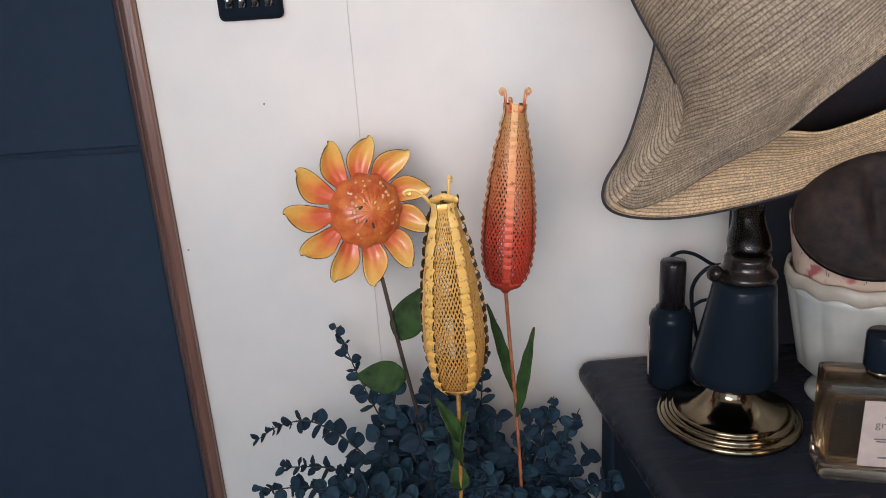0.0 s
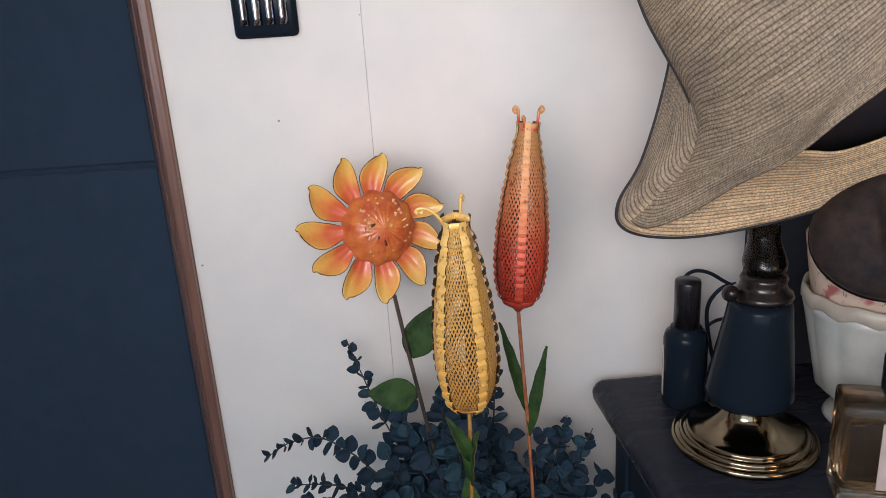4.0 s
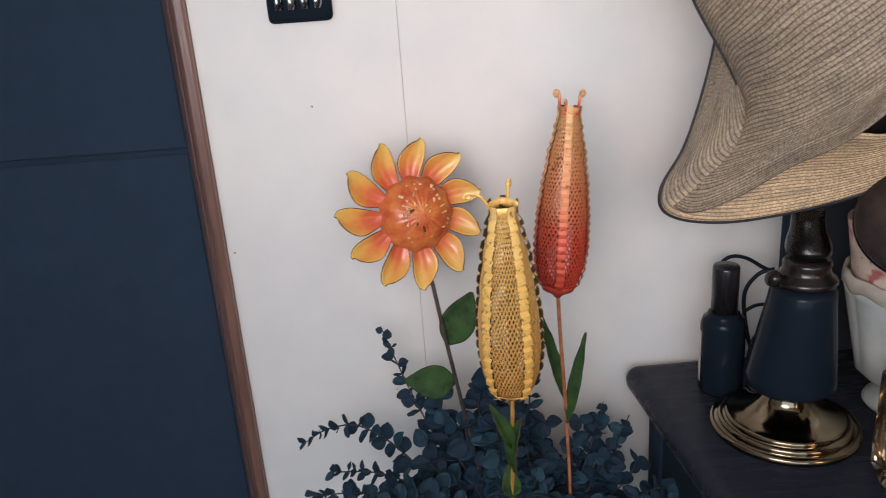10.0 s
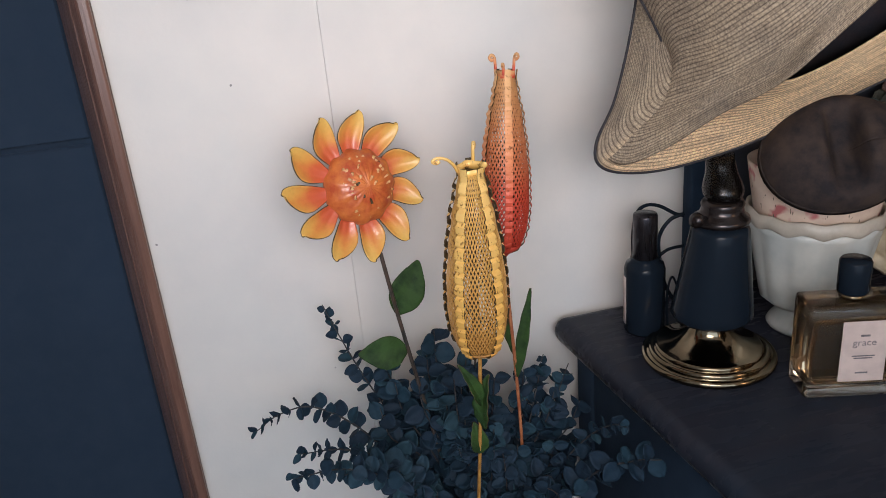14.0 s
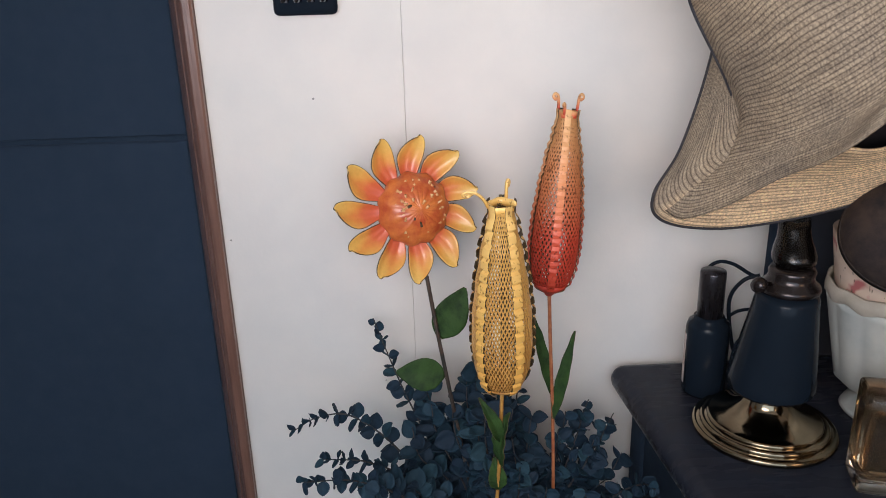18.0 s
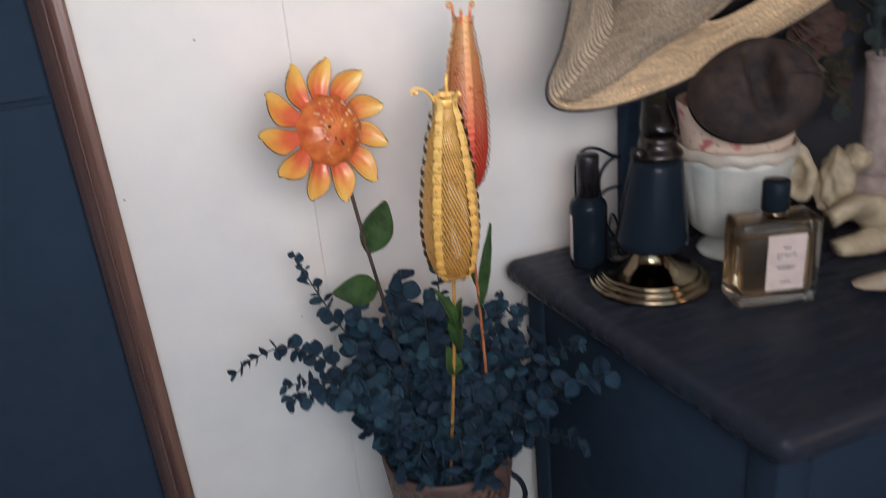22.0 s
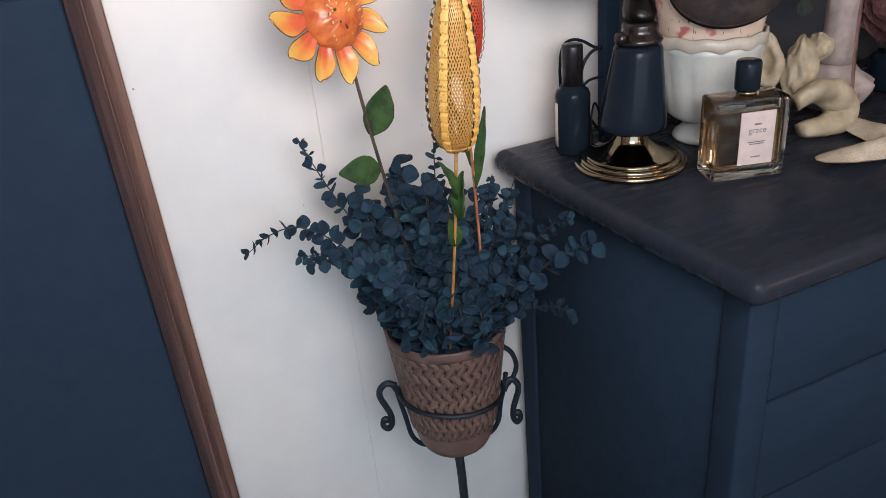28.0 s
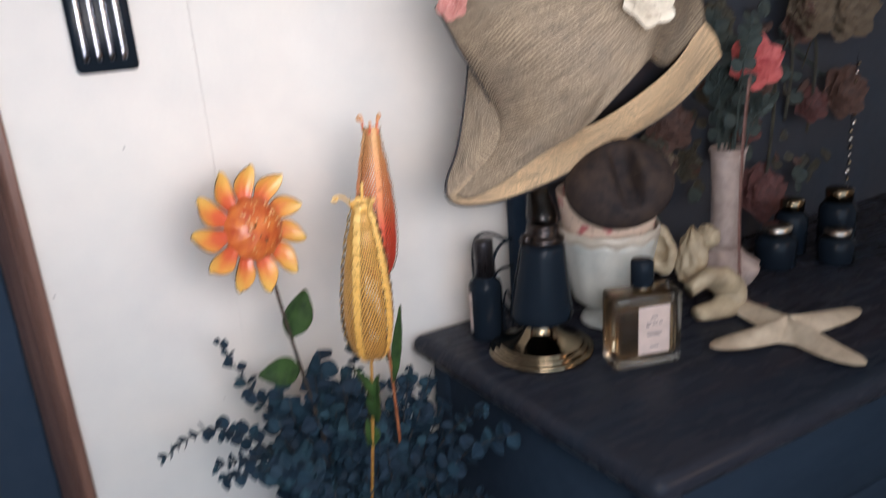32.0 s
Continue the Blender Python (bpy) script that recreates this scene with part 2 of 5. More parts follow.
for lo, hi in (((-2.3, -2.7, 0), (-2.0, -2.6, HIGH)), ((0.7, -2.7, 0), (2.1, -2.6, HIGH)), ((-2.0, -2.7, 0), (0.7, -2.6, 0.80)), ((-2.0, -2.7, 2.2), (0.7, -2.6, HIGH))):
    part("wall_panel", box(lo, hi), ROOM, wall_front, smooth=False)
setting("floor", box((-2.3, -2.7, -0.05), (2.1, 2.3, 0)), CARPET, "grey-brown short-pile carpet floor", "floor")
setting("ceiling", box((-2.3, -2.7, HIGH), (2.1, 2.3, HIGH + 0.05)), WALL, "plain white ceiling", "ceiling")
# Added boards close the doorway; the unlit room beyond is in their navy.
door = thing("door_1", "navy boards closing the doorway, coloured as the dark room beyond", "door", kind="structure")
part("door_leaf", box((-1.15, 0.06, 0.005), (-0.437, 0.095, 2.035), 0.002, 1), NIGHT, door, smooth=False)
part("lower_panel", box((-1.13, 0.055, 0.12), (-0.4372, 0.0598, 1.0475), 0.003, 1), NIGHT, door, smooth=False)
part("upper_panel", box((-1.13, 0.055, 1.052), (-0.4372, 0.0598, 1.95), 0.003, 1), NIGHT, door, smooth=False)

# casing: a flat face against the wall and a rounded nose that turns into the doorway
casing = thing("door_casing", "reddish brown varnished wooden door casing, glossy and worn", "door casing", kind="structure")


def casing_piece(x, sign, z0, z1):
    pro = [(0.0, 0.0), (0.0, -0.009), (0.002, -0.011), (0.0095, -0.011), (0.0125, -0.0085), (0.018, 0.0), (0.0195, 0.0035), (0.021, 0.004),
           (0.027, 0.016), (0.033, 0.03), (0.0385, 0.045), (0.040, 0.052), (0.040, 0.1), (0.0, 0.1)]
    bm = bmesh.new()
    rows = [[bm.verts.new((x - sign * a, b, z0 + (z1 - z0) * k / 24)) for a, b in pro] for k in range(25)]
    for a, b in zip(rows, rows[1:]):
        for i in range(len(pro)):
            j = (i + 1) % len(pro)
            bm.faces.new((a[i], a[j], b[j], b[i]))
    bm.faces.new(rows[0])
    bm.faces.new(rows[-1])
    return bm


part("upright", casing_piece(-0.3965, 1, 0, 2.08), CASING, casing, smooth=False)
part("upright", casing_piece(-1.19, -1, 0, 2.08), CASING, casing, smooth=False)
part("head", box((-1.149, -0.013, 2.038), (-0.4375, 0.1, 2.08), 0.004), CASING, casing)


# ---- switch plate ----
plate = thing("switch_plate", "black glossy wall switch plate with mirror-bright ribbed rockers", "light switch", at=(-0.277, -0.0006, 1.2470))
part("plate", box((-0.034, -0.009, -0.0575), (0.034, 0, 0.0575), 0.006, 3), BLACK_GLOSS, plate)
MIRROR_BLACK = two_tone("mirror-black chrome", (0.16, 0.17, 0.20), (0.55, 0.56, 0.62), 30, 0.12, stretch=(3, 3, 0.3), metal=1.0, bump=0.35, fine=45)
for k in range(4):
    x = -0.0205 + 0.0137 * k
    path = [Vector((x, -0.0095, -0.044 + 0.088 * i / 12)) for i in range(13)]
    part("rocker", tube(path, 0.0058, 12, flat=0.55), MIRROR_BLACK, plate)

# ---- dresser ----
dresser = thing("dresser", "dark wooden dresser with a rounded top edge, its shaded tones lifted to navy", "dresser", at=(0.066, -0.013, 0))
dresser.rotation_euler = (0, 0, radians(0.6))
DW, DD = 1.45, 0.49


def bullnose(w, d, z0, z1):
    r = (z1 - z0) / 2
    bm = bmesh.new()
    rings = []
    arc = [(-math.pi / 2 + math.pi * k / 10) for k in range(11)]
    corner = 0.018
    for a in arc:
        inset, z = r - r * math.cos(a), (z0 + z1) / 2 + r * math.sin(a)
        ring = []
        for cx, cy, q in ((w - corner, -corner, 0), (corner, -corner, 90), (corner, -d + corner, 180), (w - corner, -d + corner, 270)):
            for s in range(5):
                b = radians(q + 90 * s / 4)
                ring.append(bm.verts.new((cx + (corner - inset) * math.cos(b), cy + (corner - inset) * math.sin(b), z)))
        rings.append(ring)
    n = len(rings[0])
    for a, b in zip(rings, rings[1:]):
        for i in range(n):
            bm.faces.new((a[i], a[(i + 1) % n], b[(i + 1) % n], b[i]))
    bm.faces.new(rings[0])
    bm.faces.new(rings[-1])
    return bm


part("top", bullnose(DW, DD, 0.726, 0.76), DRESSER_TOP, dresser, "worn dark cherry top with a rounded edge")
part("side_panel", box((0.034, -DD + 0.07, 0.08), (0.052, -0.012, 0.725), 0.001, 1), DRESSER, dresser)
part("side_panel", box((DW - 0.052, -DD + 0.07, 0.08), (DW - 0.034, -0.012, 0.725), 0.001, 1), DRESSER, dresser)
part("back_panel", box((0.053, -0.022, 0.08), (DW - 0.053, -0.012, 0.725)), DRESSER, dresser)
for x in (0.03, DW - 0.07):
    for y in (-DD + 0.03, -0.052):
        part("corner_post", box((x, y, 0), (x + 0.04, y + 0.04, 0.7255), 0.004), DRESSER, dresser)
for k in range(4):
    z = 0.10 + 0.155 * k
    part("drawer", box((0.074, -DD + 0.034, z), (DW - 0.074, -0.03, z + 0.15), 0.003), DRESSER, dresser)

# the free end of the dresser is skewed at its front to fit the camera's view
for ob in dresser.children:
    for v in ob.data.vertices:
        if v.co.x < 0.2:
            v.co.x += 0.062 * max(0.0, -v.co.y)

# dark panel in place of the dresser mirror, coloured as its dark reflection
MIRROR_BACK = two_tone("dark mirror stand-in", (0.022, 0.032, 0.050), (0.034, 0.036, 0.046), 5, 0.7, bump=0.1)
panel = thing("back_panel", "framed dark panel in place of a mirror at the dresser back", "back panel", at=(0.067, -0.013, 0.7603))
panel.rotation_euler = (0, 0, radians(0.6))
part("backing", box((0.206, -0.014, 0.0), (1.4, -0.006, 1.0)), MIRROR_BACK, panel, smooth=False)
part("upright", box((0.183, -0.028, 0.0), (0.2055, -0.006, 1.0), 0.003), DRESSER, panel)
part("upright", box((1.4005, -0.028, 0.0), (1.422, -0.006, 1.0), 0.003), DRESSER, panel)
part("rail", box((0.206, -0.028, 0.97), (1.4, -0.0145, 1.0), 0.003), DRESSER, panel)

# ---- metal flowers on stakes ----
GREEN = two_tone("green enamel", (0.012, 0.032, 0.011), (0.034, 0.078, 0.020), 60, 0.6, bump=0.35)
GREEN.node_tree.nodes["Principled BSDF"].inputs["Specular IOR Level"].default_value = 0.2
STAKE = two_tone("rusty green stake", (0.022, 0.022, 0.020), (0.085, 0.055, 0.040), 90, 0.45, bump=0.3)
STAKE_GOLD = two_tone("gold painted stake", (0.30, 0.14, 0.03), (0.5, 0.27, 0.07), 90, 0.4, bump=0.3)
STAKE_RED = two_tone("copper painted stake", (0.30, 0.09, 0.04), (0.5, 0.2, 0.09), 90, 0.4, bump=0.3)
DARK_EDGE = two_tone("dark edge and inside", (0.03, 0.02, 0.008), (0.09, 0.06, 0.02), 120, 0.5)


def petal_paint():
    m, tree, b = shader("orange and yellow enamel", (0.8, 0.3, 0.05), 0.4, 0.0, 0.3, 0.08)
    c = tree.nodes.new("ShaderNodeTexCoord")
    s = tree.nodes.new("ShaderNodeSeparateXYZ")
    tree.links.new(c.outputs["Object"], s.inputs[0])
    wobble = add(tree, "ShaderNodeMath", )
    wobble.operation = "MULTIPLY_ADD"
    n = grain(tree, 55)
    wobble.inputs[1].default_value = 0.022
    tree.links.new(n, wobble.inputs[0])
    tree.links.new(s.outputs["X"], wobble.inputs[2])
    side, rim = tree.nodes.new("ShaderNodeMath"), tree.nodes.new("ShaderNodeMath")
    side.operation, rim.operation, rim.inputs[1].default_value = "ABSOLUTE", "MULTIPLY_ADD", 1.1
    tree.links.new(s.outputs["Y"], side.inputs[0])
    tree.links.new(side.outputs[0], rim.inputs[0])
    tree.links.new(wobble.outputs[0], rim.inputs[2])
    mr = add(tree, "ShaderNodeMapRange", From_Min=0.040, From_Max=0.092)
    tree.links.new(rim.outputs[0], mr.inputs["Value"])
    col = ramp(tree, mr.outputs["Result"], [(0.0, (0.52, 0.070, 0.032)), (0.36, (0.60, 0.125, 0.045)), (0.62, (0.70, 0.30, 0.07)), (1.0, (0.75, 0.48, 0.12))])
    speck = ramp(tree, grain(tree, 300), [(0.3, (0.93, 0.92, 0.9)), (0.55, (1, 1, 1))])
    tree.links.new(mix(tree, 1.0, col, speck, "MULTIPLY"), b.inputs["Base Color"])
    relief(tree, b, grain(tree, 130), 0.5, 0.0012)
    return m


PETAL = petal_paint()
SEED_HEAD = two_tone("red-orange enamel", (0.42, 0.070, 0.025), (0.64, 0.20, 0.052), 60, 0.4, bump=0.45, fine=70, coat=0.45, coat_rough=0.06)
SEED_HEAD.node_tree.nodes["Principled BSDF"].inputs["Specular IOR Level"].default_value = 0.25
STAMEN = two_tone("ochre stamen enamel", (0.55, 0.24, 0.08), (0.78, 0.50, 0.26), 200, 0.25, coat=0.5)


def leaf_shape(length, width, cup=0.004, bend=0.006, thick=0.0007):
    """A metal leaf from the origin along +x, its face up."""
    def f(u, v):
        w = width / 2 * (math.sin(math.pi * min(1, u * 0.97 + 0.015) ** 0.8) ** 0.85)
        s = (v - 0.5) * 2
        y = s * w
        vein = 0.0008 * math.cos(26 * u - 5 * abs(s)) * abs(s)
        return (u * length, y, cup * abs(s) * math.sin(math.pi * u) + bend * math.sin(2.5 * u) - bend * u + vein)
    return sheet(f, 22, 10, thick, rim=1)


def petal_shape():
    """A spoon-shaped petal from the flower's centre along +x, its face up."""
    def f(u, v):
        s = (v - 0.5) * 2
        w = 0.0056 + 0.0076 * math.sin(math.pi / 2 * min(1.0, u / 0.62)) ** 1.2
        w *= (1 - (0.985 * max(0, (u - 0.55) / 0.45)) ** 2.1) ** 0.62
        w = max(w, 0.0005) * (0.93 + 0.12 * max(0, s) * math.sin(math.pi * u))
        x = 0.026 + 0.0492 * u
        swirl = -0.0058 * max(0, u - 0.40) ** 1.6 * 3.4
        lift = 0.006 * math.sin(math.pi * u) * (s * s) - 0.004 * math.sin(math.pi * u) + 0.010 * u * u - 0.002
        ridge = 0.0013 * math.exp(-(s / 0.22) ** 2) * math.sin(math.pi * min(1, u * 1.1)) if u < 0.9 else 0
        return (x - 0.0022 * max(0, s) * u ** 4, s * w + swirl, lift + ridge)
    return sheet(f, 20, 12, 0.0012, rim=1)


def stake(name, points, radius, material, parent):
    return part(name, tube(spline(points, 10), radius, 8), material, parent)


sun = thing("sunflower_stake", "painted metal sunflower on a stake with orange and yellow petals", "metal flower", "metal flowers in the pot", at=(-0.1762, -0.131, 1.007))
face = frame_of((0, 0, 0), (0.325, -0.915, 0.22), (1, 0.3, 0))
HEAD = Vector((0.0068, -0.001, 0))
bm = bmesh.new()
dome = [(0.0385 * math.sin(a), 0.025 * math.cos(a) - 0.004) for a in [math.pi / 2 * k / 14 for k in range(14, -1, -1)]]
dome = [(0.0, -0.006), (0.034, -0.006), (0.038, -0.005)] + dome[:-1] + [(0.0006, 0.0212)]
lathe(dome[1:], 66, bm, scallop=lambda a, k: 1 + 0.035 * math.cos(11 * a + 0.6) * (1 if k < 0.5 else 0.4) + 0.015 * math.sin(33 * a) * k)
for v in bm.verts:
    q = v.co.xy.length / 0.0385
    v.co.z += 0.0012 * noise.noise(v.co * 160) + 0.0011 * math.cos(22 * math.atan2(v.co.y, v.co.x)) * max(0, min(1, 2 * (1 - q))) * q
    v.co = face @ (v.co * 0.97 + HEAD)
part("seed_head", bm, SEED_HEAD, sun, "glossy red-orange domed centre")
rng = random.Random(5)
for k in range(46):
    a, r = rng.uniform(0, math.tau), 0.026 * math.sqrt(rng.random())
    base = Vector((r * math.cos(a), r * math.sin(a), 0.0195 - 19 * r * r))
    long, swing = rng.uniform(0.0035, 0.0075), a + rng.uniform(-0.9, 0.9)
    tip = base + Vector((long * math.cos(swing), long * math.sin(swing), rng.uniform(0.0008, 0.0042)))
    base, tip = base + HEAD, tip + HEAD
    thick = rng.uniform(0.0006, 0.0011)
    part("stamen", tube([face @ base, face @ ((base + tip) / 2 + Vector((0, 0, 0.001))), face @ tip], lambda s: thick * (1 + 0.8 * s), 6), DARK_EDGE if k % 9 == 4 else STAMEN, sun)
petal_mesh = None
for k in range(11):
    a = radians(82 - 360 * k / 11)
    turn = face @ Matrix.Rotation(a, 4, "Z") @ Matrix.Rotation(radians((k * 37 % 11) - 5), 4, "X") @ Matrix.Scale(0.975 + 0.06 * ((k * 5) % 7) / 7, 4)
    if petal_mesh is None:
        ob = part("petal", petal_shape(), [PETAL, DARK_EDGE], sun)
        petal_mesh = ob.data
    else:
        ob = new("petal", petal_mesh)
        ob.parent = sun
    ob.matrix_local = turn
to_sun = -Vector(sun.location)
SUN_LINE = [Vector(p) + to_sun for p in ((-0.160, -0.143, 0.938), (-0.151, -0.142, 0.875), (-0.139, -0.142, 0.80), (-0.121, -0.142, 0.69), (-0.104, -0.14, 0.58))]
stake("stem", SUN_LINE, 0.0021, STAKE, sun)


def leaf_on(parent, base, along, normal, length, width, cup=0.004, bend=0.006):
    ob = part("leaf", leaf_shape(length, width, cup, bend), [GREEN, DARK_EDGE], parent)
    ob.matrix_local = frame_of(base, normal, along)
    return ob


leaf_on(sun, Vector((-0.149, -0.139, 0.866)) + to_sun, (0.45, -0.1, 0.9), (-0.1, -1, 0.2), 0.060, 0.036)
leaf_on(sun, Vector((-0.1443, -0.143, 0.824)) + to_sun, (-0.97, -0.15, 0.16), (0.1, -1, 0.35), 0.052, 0.035)


def gold_paint(name, stops, rough, coat=0.4):
    m, tree, b = shader(name, stops[0][1], rough, 0.15, coat, 0.2)
    c = tree.nodes.new("ShaderNodeTexCoord")
    s = tree.nodes.new("ShaderNodeSeparateXYZ")
    tree.links.new(c.outputs["Generated"], s.inputs[0])
    w = tree.nodes.new("ShaderNodeMath")
    w.operation = "MULTIPLY_ADD"
    w.inputs[1].default_value = 0.12
    tree.links.new(grain(tree, 40), w.inputs[0])
    tree.links.new(s.outputs["Z"], w.inputs[2])
    col = ramp(tree, w.outputs[0], stops)
    wear = ramp(tree, grain(tree, 260), [(0.33, (0.35, 0.28, 0.2)), (0.42, (1, 1, 1))])
    tree.links.new(mix(tree, 1.0, col, wear, "MULTIPLY"), b.inputs["Base Color"])
    relief(tree, b, grain(tree, 220), 0.3, 0.0008)
    return m


YELLOW = gold_paint("yellow enamel", [(0.0, (0.68, 0.36, 0.08)), (0.5, (0.76, 0.47, 0.13)), (1.0, (0.78, 0.52, 0.18))], 0.42, 0.2)
YELLOW_MESH = gold_paint("yellow mesh enamel", [(0.0, (0.55, 0.27, 0.065)), (0.5, (0.60, 0.33, 0.09)), (1.0, (0.62, 0.36, 0.10))], 0.4)
RED = gold_paint("red to gold enamel", [(0.0, (0.50, 0.042, 0.022)), (0.4, (0.60, 0.085, 0.04)), (0.62, (0.66, 0.24, 0.10)), (1.0, (0.66, 0.38, 0.17))], 0.55, 0.1)
RED_MESH = gold_paint("red to gold mesh enamel", [(0.0, (0.44, 0.035, 0.02)), (0.4, (0.50, 0.06, 0.03)), (0.62, (0.52, 0.16, 0.065)), (1.0, (0.54, 0.27, 0.11))], 0.5, 0.15)
RED_CAP = two_tone("deep red enamel", (0.38, 0.030, 0.018), (0.50, 0.05, 0.028), 80, 0.55, bump=0.3)
TULIP_PROFILE = ((0.0, 0.20), (0.025, 0.52), (0.07, 0.76), (0.15, 0.93), (0.27, 1.0), (0.42, 0.97), (0.58, 0.85), (0.74, 0.68), (0.88, 0.47), (0.96, 0.37), (1.0, 0.40))


def tulip_radius(u):
    for (a, ra), (b, rb) in zip(TULIP_PROFILE, TULIP_PROFILE[1:]):
        if u <= b:
            t = (u - a) / (b - a)
            t = t * t * (3 - 2 * t) if a > 0.1 else t
            return ra + (rb - ra) * t
    return TULIP_PROFILE[-1][1]


BACK = 1


def tulip(name, label, foot, head, radius, phase, paint, mesh_paint, cap_paint, hooks, stem, stem_paint, sides=5, cols=8, rows=46, wire=0.85, strip_wide=0.0050, bumps=15, soft=False):
    """A lantern-like bud: panels of expanded metal between wavy strips, wire hooks on top."""
    foot, head = Vector(foot), Vector(head)
    high = (head - foot).length
    ob = thing(name, label, "metal flower", "metal flowers in the pot", at=foot)
    m = frame_of((0, 0, 0), head - foot, (1, 0, 0))

    def at(a, u, out=0.0):
        r = radius * tulip_radius(u) + out
        return m @ Vector((r * math.cos(a), r * math.sin(a), high * u))

    half = 0.19
    for k in range(sides):
        a0 = phase + math.tau * k / sides
        lo, hi = a0 + half * 0.6, a0 + math.tau / sides - half * 0.6
        verts, faces = [], []

        def bar(p, q, n, w=0.00055, h=0.0004):
            d = (q - p).normalized()
            sd = d.cross(n) * w
            up = n * h
            i = len(verts)
            verts.extend([p + sd + up, p - sd + up, p - sd - up, p + sd - up, q + sd + up, q - sd + up, q - sd - up, q + sd - up])
            faces.extend([(i, i + 1, i + 5, i + 4), (i + 1, i + 2, i + 6, i + 5), (i + 2, i + 3, i + 7, i + 6), (i + 3, i, i + 4, i + 7)])

        def grid(i, j):
            return at(lo + (hi - lo) * i / (2 * cols), 0.012 + 0.955 * j / rows)

        for j in range(rows):
            for i in range(2 * cols + 1):
                if (i + j) % 2:
                    continue
                for di in (-1, 1):
                    if 0 <= i + di <= 2 * cols:
                        a = lo + (hi - lo) * (i + di / 2) / (2 * cols)
                        nrm = (m.to_3x3() @ Vector((math.cos(a), math.sin(a), 0))).normalized()
                        bar(grid(i, j), grid(i + di, j + 1), nrm, wire * (0.00018 + 0.00034 * tulip_radius(j / rows)))
        me = bpy.data.meshes.new("mesh_panel")
        me.from_pydata([tuple(v) for v in verts], [], faces)
        me.materials.append(mesh_paint)
        me.materials.append(DARK_EDGE)
        # Inner faces are coloured dark to give the bud's inside its shade.
        for i, p in enumerate(me.polygons):
            p.material_index = 1 if i % 4 == 2 else 0
        po = new("mesh_panel", me)
        po.parent = ob

        def strip(u, v, a0=a0, front=(k == 0)):
            s = (v - 0.5) * 2
            saw = (u * bumps) % 1
            wave = ((0.0017 * (1 - abs(2 * saw - 1)) ** 0.8 if soft else 0.0025 * min(1, max(0, 3.4 * (1 - abs(2 * saw - 1)) - 0.6))) - 0.0004) * min(1, max(0, (0.95 - u) / 0.05))
            if soft and front:
                wave *= 0.4
            r = max(0.004, radius * tulip_radius(u))
            wide = min(strip_wide, strip_wide * (0.5 + 0.6 * tulip_radius(u)))
            return at(a0 + s * wide / r, u, 0.0012 + wave)
        part("strip", sheet(strip, 240, 3, 0.0006, back=BACK), [DARK_EDGE, paint], ob, smooth=False)
    part("collar", lathe([(radius * 0.38, high * 0.955), (radius * 0.385, high * 0.965), (radius * 0.40, high * 0.992), (radius * 0.375, high * 0.993), (radius * 0.355, high * 0.968), (radius * 0.35, high * 0.955)], 30, m=m, close=True,
                         scallop=lambda a, k: 1 + 0.10 * math.sin(5 * a)), paint, ob)
    for a, lean, size in hooks:
        base = Vector((radius * 0.39 * math.cos(a), radius * 0.39 * math.sin(a), high * 0.97))
        out = Vector((math.cos(a), math.sin(a), 0))
        pts = [base, base + out * (0.3 * lean * size) + Vector((0, 0, 0.55 * size)), base + out * (0.75 * lean * size) + Vector((0, 0, 0.95 * size)),
               base + out * (1.15 * lean * size + 0.12 * size) + Vector((0, 0, 1.08 * size)), base + out * (1.35 * lean * size + 0.2 * size) + Vector((0, 0, 0.92 * size)),
               base + out * (1.25 * lean * size + 0.08 * size) + Vector((0, 0, 0.78 * size)), base + out * (1.1 * lean * size + 0.02 * size) + Vector((0, 0, 0.88 * size))]
        part("hook", tube([m @ p for p in spline(pts, 8)], 0.0012, 8, flat=1.3), paint, ob)
    part("foot_cap", lathe([(0.003, -0.004), (radius * 0.24, -0.0006), (radius * 0.56, high * 0.022), (radius * 0.72, high * 0.05), (radius * 0.68, high * 0.052), (radius * 0.52, high * 0.026), (0.002, 0.004)], 24, m=m), cap_paint, ob)
    stake("stem", [Vector(p) - foot for p in stem], 0.0019, stem_paint, ob)
    return ob


yellow = tulip("yellow_bud_stake", "yellow painted metal bud of mesh and wavy strips on stake", (-0.0965, -0.262, 0.873), (-0.1005, -0.292, 1.059), 0.0262, radians(-137),
               YELLOW, YELLOW_MESH, STAKE_GOLD, [(radians(178), 0.95, 0.0135), (radians(62), 0.12, 0.0165), (radians(-40), 0.15, 0.007)],
               [(-0.0965, -0.262, 0.873), (-0.0975, -0.248, 0.79), (-0.1, -0.228, 0.69), (-0.101, -0.2, 0.58)], STAKE_GOLD, strip_wide=0.0037, bumps=17, cols=8, rows=46, wire=1.05)
leaf_on(yellow, Vector((0, 0.004, -0.06)), (-0.45, 0, 1), (0.5, -1, 0.1), 0.055, 0.013)
leaf_on(yellow, Vector((-0.001, 0.003, -0.085)), (0.34, 0.1, 1), (-0.95, -0.45, 0.1), 0.058, 0.021)
leaf_on(yellow, Vector((-0.001, 0.02, -0.125)), (-0.1, -0.2, 0.9), (0, -1, 0.1), 0.035, 0.018)
